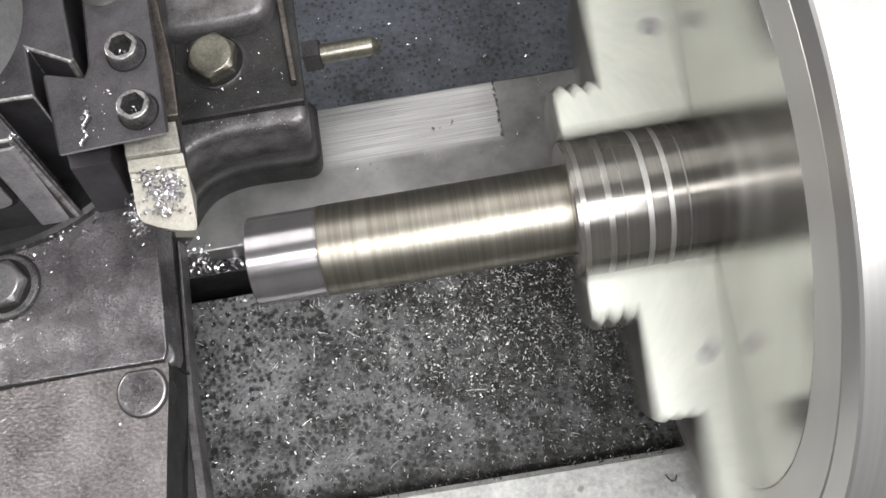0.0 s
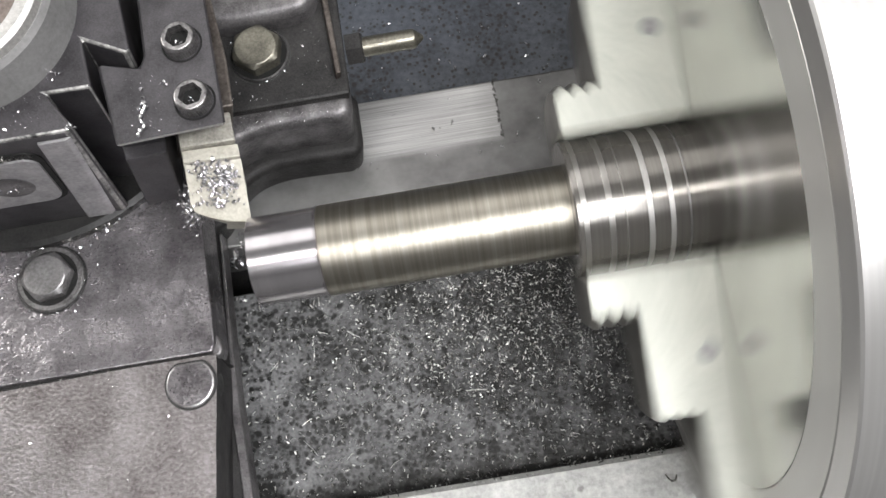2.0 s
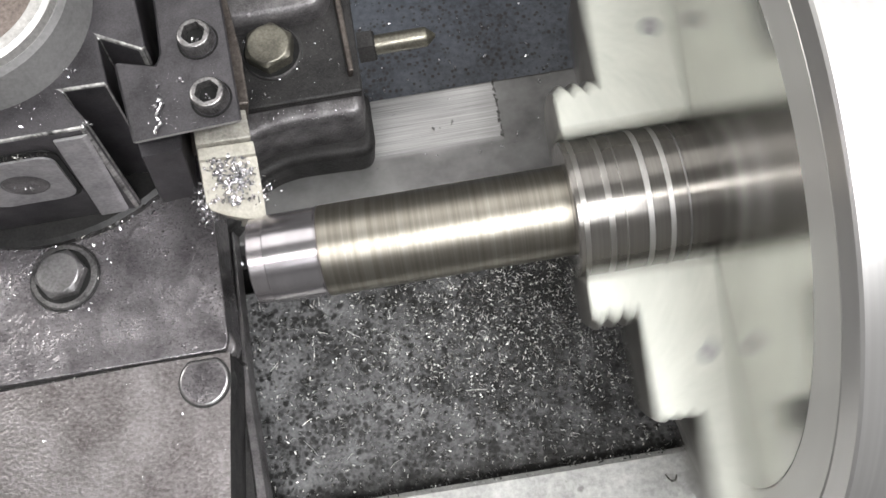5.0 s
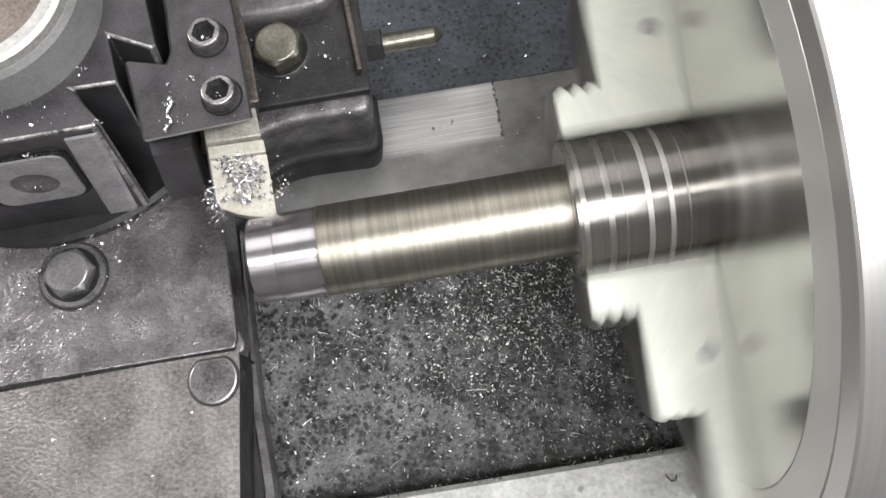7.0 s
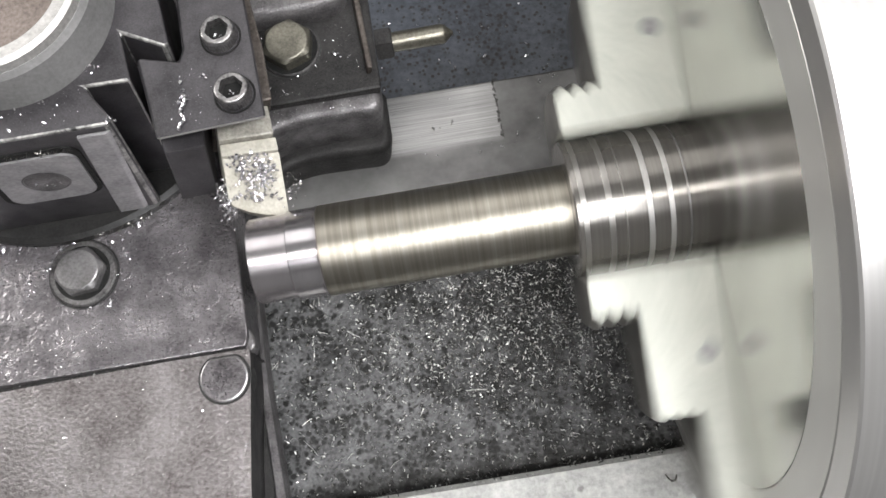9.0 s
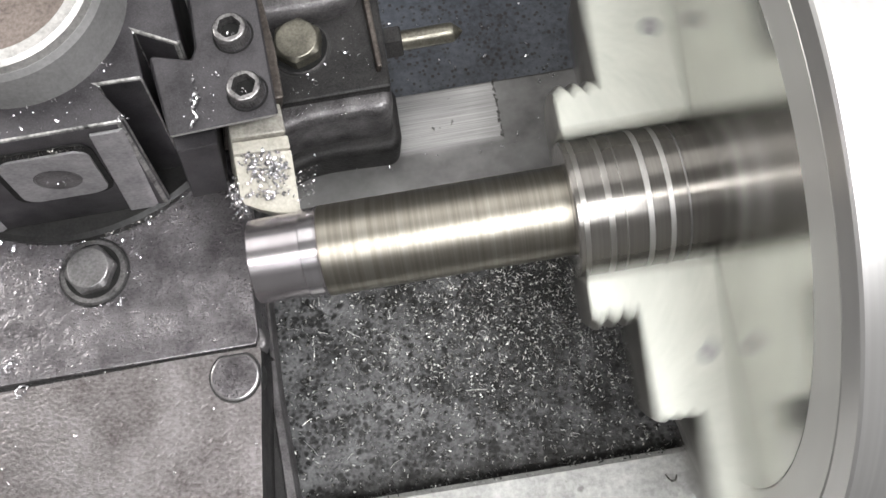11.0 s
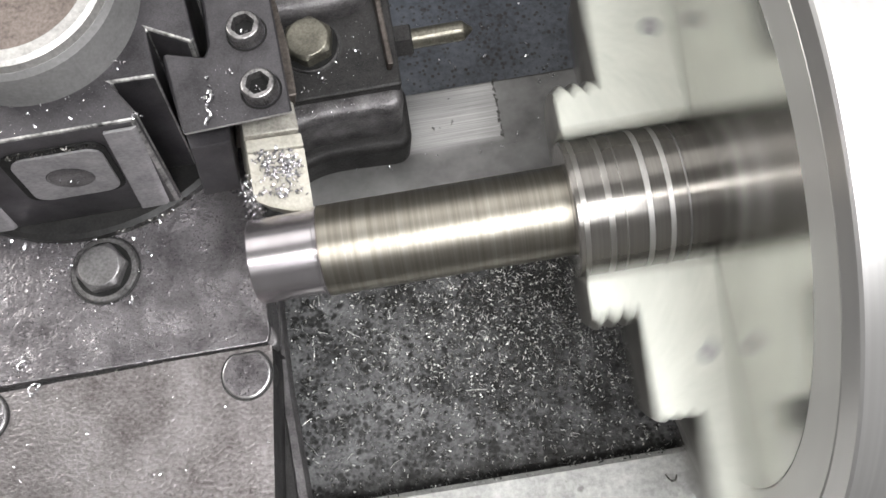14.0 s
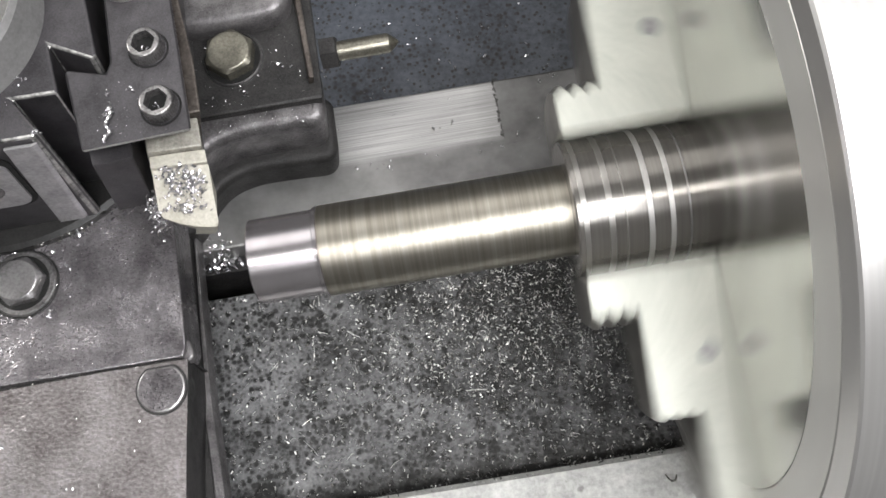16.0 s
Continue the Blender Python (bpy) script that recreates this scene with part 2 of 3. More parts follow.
def prism(outline, z0, z1, bevel=0.0, segments=2, lean=0.0, bm=None, mark=False, front=False):
    """Upright prism over an outline; lean shifts the foot to the side, per millimetre of height."""
    bm = bm or bmesh.new()
    low = [bm.verts.new((x + lean * (z0 - z1), y, z0)) for x, y in outline]
    top = [bm.verts.new((x, y, z1)) for x, y in outline]
    n = len(outline)
    faces = [bm.faces.new(top), bm.faces.new(low[::-1])]
    for i in range(n):
        faces.append(bm.faces.new((low[i], low[(i + 1) % n], top[(i + 1) % n], top[i])))
    if bevel:
        bmesh.ops.recalc_face_normals(bm, faces=faces)
        bm.normal_update()
        edges = [e for e in {e for f in faces for e in f.edges} if e.calc_face_angle(0) > 0.4]
        made = bmesh.ops.bevel(bm, geom=edges, offset=bevel, segments=segments, profile=0.5, affect="EDGES")
        if mark:
            bm.normal_update()
            for f in made["faces"]:
                # front: only bevels toward -y keep the bright wear, their light painted in
                f.material_index = 1 if f.normal.y < -0.3 or not front else 0
    return bm


def rounded(outline, z0, z1, radius, lean=0.0, steps=6):
    """Upright casting over a dense outline, with a large round along its upper edge."""
    bm = bmesh.new()
    n = len(outline)
    area = sum(outline[i][0] * outline[(i + 1) % n][1] - outline[(i + 1) % n][0] * outline[i][1] for i in range(n))
    norm = []
    for i in range(n):
        d = Vector(outline[(i + 1) % n]) - Vector(outline[i - 1])
        norm.append(Vector((-d.y, d.x)).normalized() * (1 if area > 0 else -1))
    rings = [(z0, 0.0)] + [(z1 - radius + radius * math.sin(a), radius * (1 - math.cos(a))) for a in [math.pi / 2 * k / steps for k in range(steps + 1)]] + [(z1, radius * 1.1)]
    made = [[bm.verts.new((outline[i][0] + norm[i].x * inset + lean * (z - z1), outline[i][1] + norm[i].y * inset, z)) for i in range(n)] for z, inset in rings]
    for r0, r1 in zip(made, made[1:]):
        for i in range(n):
            bm.faces.new((r0[i], r0[(i + 1) % n], r1[(i + 1) % n], r1[i]))
    bm.faces.new(made[-1])
    bm.faces.new(made[0][::-1])
    return bm


def smooth(points, rounds=3):
    """Corner-cutting of a closed outline."""
    for _ in range(rounds):
        out = []
        for i, p in enumerate(points):
            q = points[(i + 1) % len(points)]
            out += [(0.75 * p[0] + 0.25 * q[0], 0.75 * p[1] + 0.25 * q[1]), (0.25 * p[0] + 0.75 * q[0], 0.25 * p[1] + 0.75 * q[1])]
        points = out
    return points


def box(x0, x1, y0, y1, z0, z1, bevel=0.0, segments=2, bm=None, mark=False, lean=0.0):
    return prism([(x0, y0), (x1, y0), (x1, y1), (x0, y1)], z0, z1, bevel, segments, lean, bm, mark)


def spun(profile, centre, axis="z", n=48, bm=None, closed=False):
    """A profile of (along, radius) turned round an axis through centre."""
    bm = bm or bmesh.new()
    rings = []
    for a, r in profile:
        ring = []
        for i in range(n):
            th = 2 * math.pi * i / n
            c, s = r * math.cos(th), r * math.sin(th)
            p = {"z": (c, s, a), "x": (a, c, s), "y": (c, a, s)}[axis]
            ring.append(bm.verts.new(Vector(p) + Vector(centre)))
        rings.append(ring)
    pairs = list(zip(rings, rings[1:])) + ([(rings[-1], rings[0])] if closed else [])
    for r0, r1 in pairs:
        for i in range(n):
            bm.faces.new((r0[i], r0[(i + 1) % n], r1[(i + 1) % n], r1[i]))
    if not closed:
        bm.faces.new(rings[0][::-1])
        bm.faces.new(rings[-1])
    return bm


def hexagon(cx, cy, z0, z1, flats, turn=0.0):
    """Hexagonal bolt head with a turned-down top."""
    bm = bmesh.new()
    r = flats / math.sqrt(3)
    n = 48
    def corner(i, rr):
        th = 2 * math.pi * i / n
        a = (th - turn) % (math.pi / 3) - math.pi / 6
        return min(rr, flats / 2 / math.cos(a))
    rings = []
    for z, rr in ((z0, r), (z1 - 1.7, r), (z1 - 0.4, flats / 2 * 0.95), (z1 - 0.1, flats / 2 * 0.9), (z1, flats / 2 * 0.84), (z1 - 0.08, flats / 2 * 0.5)):
        rings.append([bm.verts.new((cx + corner(i, rr) * math.cos(2 * math.pi * i / n), cy + corner(i, rr) * math.sin(2 * math.pi * i / n), z)) for i in range(n)])
    for r0, r1 in zip(rings, rings[1:]):
        for i in range(n):
            bm.faces.new((r0[i], r0[(i + 1) % n], r1[(i + 1) % n], r1[i]))
    bm.faces.new(rings[0][::-1])
    bm.faces.new(rings[-1])
    return bm


def chips(count, place, size, seed, bm=None, curl=(0.6, 2.6), lift=0.2, slim=0.0, tilt=0.5, steps=4):
    """Small curled cuttings; place(rng) gives the spot of each."""
    rng = random.Random(seed)
    bm = bm or bmesh.new()
    for _ in range(count):
        x, y, z = place(rng)
        length = rng.uniform(*size)
        width = length * (slim or rng.uniform(0.18, 0.4))
        bend = rng.uniform(*curl)
        radius = length / bend
        turn = Euler((rng.uniform(-tilt, tilt), rng.uniform(-tilt, tilt), rng.uniform(0, 6.283))).to_matrix()
        last = None
        side = rng.random() < 0.5
        for k in range(steps + 1):
            a = bend * (k / steps - 0.5)
            u, w = radius * math.sin(a), radius * (math.cos(a) - math.cos(bend / 2))
            twist = rng.uniform(-0.15, 0.15) * width
            if side:
                pts = (Vector((u, w, -width / 2 + twist)), Vector((u, w + 0.1, width / 2 + twist)))
            else:
                pts = (Vector((u, -width / 2 + twist, w)), Vector((u, width / 2 + twist, w)))
            row = [bm.verts.new(Vector((x, y, z + lift + width * 0.3)) + turn @ q) for q in pts]
            if last:
                bm.faces.new((last[0], last[1], row[1], row[0]))
            last = row
    return bm


def curl_wire(points, r, rounds=2, bm=None):
    """A thin curled cutting along a path of points."""
    bm = bm or bmesh.new()
    pts = [Vector(p) for p in points]
    for _ in range(rounds):
        cut = [pts[0]]
        for a, b in zip(pts, pts[1:]):
            cut += [a.lerp(b, 0.25), a.lerp(b, 0.75)]
        pts = cut + [pts[-1]]
    rings = []
    for i, p in enumerate(pts):
        d = (pts[min(i + 1, len(pts) - 1)] - pts[max(i - 1, 0)]).normalized()
        u = d.cross(Vector((0, 0, 1))).normalized()
        v = d.cross(u)
        fat = r * (1 + 0.3 * math.sin(i * 2.3))
        rings.append([bm.verts.new(p + fat * (u * math.cos(a) + v * math.sin(a))) for a in (0, 1.26, 2.51, 3.77, 5.03)])
    for r0, r1 in zip(rings, rings[1:]):
        for k in range(5):
            bm.faces.new((r0[k], r0[(k + 1) % 5], r1[(k + 1) % 5], r1[k]))
    return bm


# ---- room ----
def room():
    floor = part("floor", box(-2500, 2500, -2000, 2500, -1150, -1100), CONCRETE, thing("floor", (0, 0, -1100), "grey concrete workshop floor", "floor", kind="structure"))
    for name, dims in (("wall_north", (-2500, 2500, 2500, 2600)), ("wall_south", (-2500, 2500, -2100, -2000)), ("wall_east", (2500, 2600, -2000, 2500)), ("wall_west", (-2600, -2500, -2000, 2500))):
        part("panel", box(*dims, -1150, 1500), WALL_PAINT, thing(name, (dims[0], dims[2], -1100), "plain grey painted workshop wall", "wall", kind="structure"))
    part("slab", box(-2600, 2600, -2100, 2600, 1500, 1600), WALL_PAINT, thing("ceiling", (0, 0, 1500), "plain light workshop ceiling", "ceiling", kind="structure"))


room()


# ---- lathe frame ----
def lathe_frame():
    stand = thing("lathe_stand", (0, 0, -1100), "dark painted cabinet stand under the lathe", "machine stand")
    part("cabinet", box(-500, 420, -200, 330, -1100, -215, 8), IRON_DARK, stand)
    pan = thing("chip_pan", (0, 0, -215), "oily blue-grey chip pan speckled with swarf", "chip pan")
    part("sheet", box(-560, 480, -240, 420, -215, -200, 3), PAN_BLUE, pan)
    for x0, x1, y0, y1 in ((-565, -560, -245, 425), (480, 485, -245, 425), (-560, 480, -245, -240), (-560, 480, 420, 425)):
        part("rim", box(x0, x1, y0, y1, -215, -160, 1), PAN_BLUE, pan)
    bed = thing("lathe_bed", (0, 0, -200), "cast iron lathe bed with worn ground ways", "lathe bed")
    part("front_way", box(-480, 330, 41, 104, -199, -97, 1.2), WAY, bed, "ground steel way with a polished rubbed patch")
    part("rear_way", box(-480, 330, -150, -81, -199, -97, 2.2, 1), REAR_WAY, bed, "pale ground rear way")
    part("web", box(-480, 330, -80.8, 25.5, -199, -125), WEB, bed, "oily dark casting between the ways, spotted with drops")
    part("ledge", box(-480, 330, 33.5, 40.8, -199, -110, 0.8), IRON_DARK, bed)
    part("slot", box(-480, 330, 25.7, 33.3, -199, -150), PIT, bed)
    head = thing("headstock", (180, 0, -97), "dark painted headstock behind the chuck", "headstock")
    part("casing", box(200, 330, -140, 140, -96.8, 160, 10, 3), IRON_DARK, head)
    part("spindle_nose", spun([(168, 60), (201, 60)], (0, 0, 0), "x"), CHUCK_STEEL, head)


lathe_frame()


# ---- chuck and workpiece ----
def chuck():
    ob = thing("lathe_chuck", (120, 0, 0), "large bright steel chuck with stepped jaws, spinning", "chuck")
    body = [(86.2, 119), (85.9, 119.4), (86.6, 126.4), (87.4, 127), (166, 127), (168, 125.5), (168, 30), (90, 30), (90, 119)]
    part("body", spun(body, (0, 0, 0), "x", 128, closed=True), CHUCK_STEEL, ob)
    face = [(91, 24.05), (86.8, 24.05), (86.8, 102.4), (87.2, 102.8), (91, 102.8)]
    ring = [(91, 102.9), (86.7, 103.0), (86.3, 103.6), (86.3, 117.8), (87.0, 118.5), (91, 118.9)]
    part("face_ring", spun(ring, (0, 0, 0), "x", 128, closed=True), RING_STEEL, ob, "dull grey outer ring of the chuck face")
    part("face", spun(face, (0, 0, 0), "x", 128, closed=True), FACE_STEEL, ob, "polished chuck face that mirrors the jaws")

    def teeth(x0, x1, r, count=3, deep=1.8):
        pts = []
        step = (x1 - x0) / count
        for k in range(count):
            pts += [(x0 + k * step + 0.2, r - deep), (x0 + k * step + step * 0.25, r - deep * 0.4), (x0 + k * step + step * 0.45, r), (x0 + k * step + step * 0.65, r), (x0 + k * step + step * 0.85, r - deep * 0.5)]
        return pts

    side = [(44, 24.3), (44, 41)] + teeth(44.2, 59, 43) + [(59.2, 43), (59.2, 75)] + teeth(59.4, 73.5, 77) + [(73.7, 77), (73.7, 109)] + teeth(73.9, 84, 111, 3) + [(86.6, 110), (86.6, 24.3)]
    cols = 8
    for k in (1, 3):
        turn = Matrix.Rotation(math.pi / 2 * k, 3, "X")
        bm = bmesh.new()
        rows = []
        for x, r in side:
            half = 20.6 - r * 0.052
            ws = [half * (2 * c / cols - 1) for c in range(cols + 1)]
            rows.append([bm.verts.new(turn @ Vector((x, w, r if r < 25 else math.sqrt(r * r - w * w)))) for w in ws])
        n = len(side)
        bm.faces.new([row[0] for row in rows])
        bm.faces.new([row[-1] for row in rows][::-1])
        for i in range(n):
            a, b = rows[i], rows[(i + 1) % n]
            for c in range(cols):
                f = bm.faces.new((a[c], a[c + 1], b[c + 1], b[c]))
                f.material_index = 1 if side[i][1] > 25 or side[(i + 1) % n][1] > 25 else 0
        jaw = part("jaw", bm, JAW_STEEL, ob, "stepped bright jaw with dark toothed step ends", TOOTH_STEEL)
        for x, r, rad in ((79.5, 55, 3.2), (70, 42, 1.4)):
            ring = spun([(-18.1, rad), (-18.1, rad * 0.75), (-17.9, rad * 0.7), (-17.9, 0.4), (-17, 0.4), (-17, rad)], (x, 0, r), "y", 24, closed=True)
            bmesh.ops.transform(ring, matrix=turn.to_4x4(), verts=ring.verts)
            part("set_screw", ring, HUB_STEEL, jaw)
            ring = spun([(18.1, rad), (18.1, rad * 0.75), (17.9, rad * 0.7), (17.9, 0.4), (17, 0.4), (17, rad)], (x, 0, r), "y", 24, closed=True)
            bmesh.ops.transform(ring, matrix=turn.to_4x4(), verts=ring.verts)
            part("set_screw", ring, HUB_STEEL, jaw)
    return ob


def workpiece():
    ob = thing("workpiece", (0, 0, 0), "round turned steel shaft held in the chuck", "shaft")
    part("shaft", spun([(-42.3, 15.1), (-42.3, 15.6), (-41.9, 16), (60, 16), (60, 15.1)], (0, 0, 0), "x", 96, closed=True), STEEL_TURNED, ob, "warm grey turned steel shaft")
    part("turned_end", spun([(-66.6, 3), (-66.6, 14.6), (-66.2, 15), (-30, 15), (-30, 3)], (0, 0, 0), "x", 96), STEEL_FRESH, ob, "freshly turned bright end")
    part("collar", spun([(43.6, 16.05), (43.6, 23.4), (44.2, 24), (88.5, 24), (88.5, 16.05)], (0, 0, 0), "x", 96, closed=True), SLEEVE_STEEL, ob, "darker thick part gripped by the jaws")
    part("shoulder_ring", spun([(-43.4, 15.3), (-43.2, 15.9), (-42.4, 16.05), (-42, 15.6)], (0, 0, 0), "x", 64, closed=True), STEEL_FRESH, ob, "bright ring at the shoulder")
    for x0, x1, m in ((45.6, 47.6, LAND_STEEL), (53.8, 56.1, LAND_STEEL), (59.5, 60.2, LAND_STEEL), (66.8, 68.9, BRIGHT_STEEL), (74.0, 75.9, BRIGHT_STEEL), (80.4, 81.2, BOLT_GREY)):
        part("land", spun([(x0, 23.9), (x0 + 0.2, 24.2), (x1 - 0.2, 24.2), (x1, 23.9)], (0, 0, 0), "x", 64, closed=True), m, ob)
    skin = part("outer_layer", spun([(-66.8, 15.05), (-66.8, 15.5), (-66.5, 15.75), (-43, 15.75), (-43, 15.05)], (0, 0, 0), "x", 96, closed=True), STEEL_SKIN, ob, "layer of steel that the tool removes")
    return ob, skin


CHUCK = chuck()
SHAFT, SKIN = workpiece()


# ---- carriage: places hold for the start of the clip ----
def hex_bolt(parent, x, y, z0, z1, flats, washer, turn, mat):
    bolt = part("hex_bolt", hexagon(x, y, z0 + 2, z1, flats, turn), mat, parent, "oily hexagon bolt")
    part("washer", spun([(z0 - 1, washer), (z0 + 1.3, washer), (z0 + 1.9, washer - 0.6), (z0 + 1.9, flats / 2 + 0.3), (z0 - 1, flats / 2 + 0.3)], (x, y, 0), "z", 48, closed=True), SCREW_STEEL, bolt)
    # black ring paints the shade between bolt head and washer
    part("head_gap_shade", spun([(z0 + 1.0, flats * 0.63), (z0 + 2.15, flats * 0.63), (z0 + 2.15, flats / 2 - 0.5), (z0 + 1.0, flats / 2 - 0.5)], (x, y, 0), "z", 48, closed=True), PIT, bolt)
    part("dark_ring", spun([(z0 - 0.5, washer + 0.9), (z0 + 0.08, washer + 0.9), (z0 + 0.08, washer), (z0 - 0.5, washer)], (x, y, 0), "z", 48, closed=True), OFF_BLACK, bolt)
    return bolt


def saddle():
    ob = thing("lathe_saddle", (-200, 0, -97), "grey cast iron saddle and cross slide, oily and pitted", "lathe carriage")
    part("cross_slide", prism([(-420, -17.2), (-118.6, -17.2), (-117.2, -13.5), (-117.5, 5), (-118.3, 32), (-118.6, 60), (-118.6, 200), (-420, 200)], -72, -50.9, 0.7, 2), IRON, ob, "pitted grey iron cross slide top")
    pad = smooth([(-120, -19.5), (-115.2, -18.6), (-114.8, -14), (-117.6, -8.5), (-120, -8)], 2)
    part("corner_pad", rounded(pad, -58, -53.2, 1.2), IRON_MID, ob)
    cover = [(-420, -200), (-130, -200), (-126.5, -150), (-123.5, -100), (-121.2, -70), (-119.6, -50), (-118.6, -40), (-117.2, -25), (-117.0, -18.4), (-150, -18.2), (-260, -20.2), (-420, -22)]
    bm = prism(cover, -95, -51.2, 0, 1, 0.10)
    bmesh.ops.bevel(bm, geom=[e for e in bm.edges if all(v.co.z > -52 and v.co.x > -117 for v in e.verts)], offset=4.5, segments=3, profile=0.5, affect="EDGES")
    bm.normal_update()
    # shade of the sideways faces is painted: they take the dark iron
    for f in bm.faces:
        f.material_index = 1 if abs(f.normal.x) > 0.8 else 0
    part("rear_cover", bm, IRON_BROWN, ob, "brown-stained iron rear cover with shade painted on its flank", IRON_DARK)
    part("seam_packing", prism([(-419, -21.9), (-260, -20.1), (-150, -18.1), (-119, -17.8), (-119, -17.25), (-419, -17.25)], -95, -53.4), IRON_DARK, ob)
    for px in (-127.9, -234.0):
        plug = [(px + 9.8 * math.cos(a), min(-28.6 + 9.8 * math.sin(a), -20.4)) for a in [i * math.pi / 24 for i in range(48)]]
        part("round_plug", prism(plug, -60, -49.6, 0.9, 2, mark=True), IRON, ob, "flush iron plug with a bright rim", BOLT_GREY)
        rim = [(px + 10.6 * math.cos(a), min(-28.6 + 10.6 * math.sin(a), -19.6)) for a in [i * math.pi / 24 for i in range(48)]]
        part("plug_gap", prism(rim, -60, -51.0), OFF_BLACK, ob)
    # added dark piece that stands for the shadow below the flank
    part("flank_shade", prism([(-420, -200), (-116.5, -200), (-120.4, -67), (-121.9, -38), (-121.2, 45), (-420, 45)], -96.3, -87), IRON_DARK, ob, "dark piece in place of the shade under the rear cover")
    part("wiper", prism([(-116.4, -200), (-109.5, -200), (-116.2, -67.5), (-118.6, -30), (-119.6, 45), (-120.6, 45), (-121.0, -30), (-121.8, -38), (-120.3, -67)], -96.2, -85, 0.4, 1), IRON_MID, ob, "thin steel wiper strip")
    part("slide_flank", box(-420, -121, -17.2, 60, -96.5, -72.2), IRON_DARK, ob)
    hex_bolt(ob, -182.2, 24, -50.9, -43.3, 18.4, 14.0, 0.1, BOLT_GREY)
    # front wing over the way
    arm = smooth([(-145, 38), (-117, 42), (-107, 62), (-92, 70), (-66, 69.5), (-48.6, 68.4), (-48.6, 86), (-48.6, 104), (-90, 104), (-145, 104)], 3)
    part("wing_foot", rounded(arm, -96.7, -78, 4.4, 0.14), IRON_DARK, ob, "darker foot of the wing on the way")
    upper = smooth([(-145, 50), (-119, 53), (-108, 67), (-93, 76), (-66, 76.4), (-49, 75), (-49, 90), (-49, 104), (-90, 104), (-145, 104)], 3)
    part("wing_arm", rounded(upper, -90, -51.8, 5.2, 0.14, 8), IRON_MID, ob, "rounded dark iron wing with a worn shoulder")
    part("wing_plate", box(-119, -49, 84.3, 190, -96.7, -48, 1.4, 2, lean=0.18), IRON_DARK, ob)
    part("wing_rib", prism([(-53.6, 92), (-51.2, 92), (-54.4, 165), (-57.2, 165)], -60, -43, 0.7, 2, 0.2), SHANK, ob, "thin worn rusty rib")
    boss = smooth([(-119, 122), (-90, 121.5), (-66, 121), (-57, 128), (-57, 150), (-57, 190), (-119, 190)], 3)
    part("casting_boss", rounded(boss, -60, -37, 6), IRON_MID, ob)
    hex_bolt(ob, -86, 109.4, -48, -38.8, 19.6, 12.8, 0.35, BOLT_STEEL)
    pin = part("stop_pin", spun([(-49, 4.5), (-19, 4.5), (-18, 4.2), (-14, 0.8)], (0, 115, -65), "x", 28), BOLT_STEEL, ob, "bright pointed steel pin")
    part("collar", spun([(-49.5, 7.8), (-42.5, 7.8), (-41.7, 7)], (0, 115, -65), "x", 6), IRON_DARK, pin)
    return ob


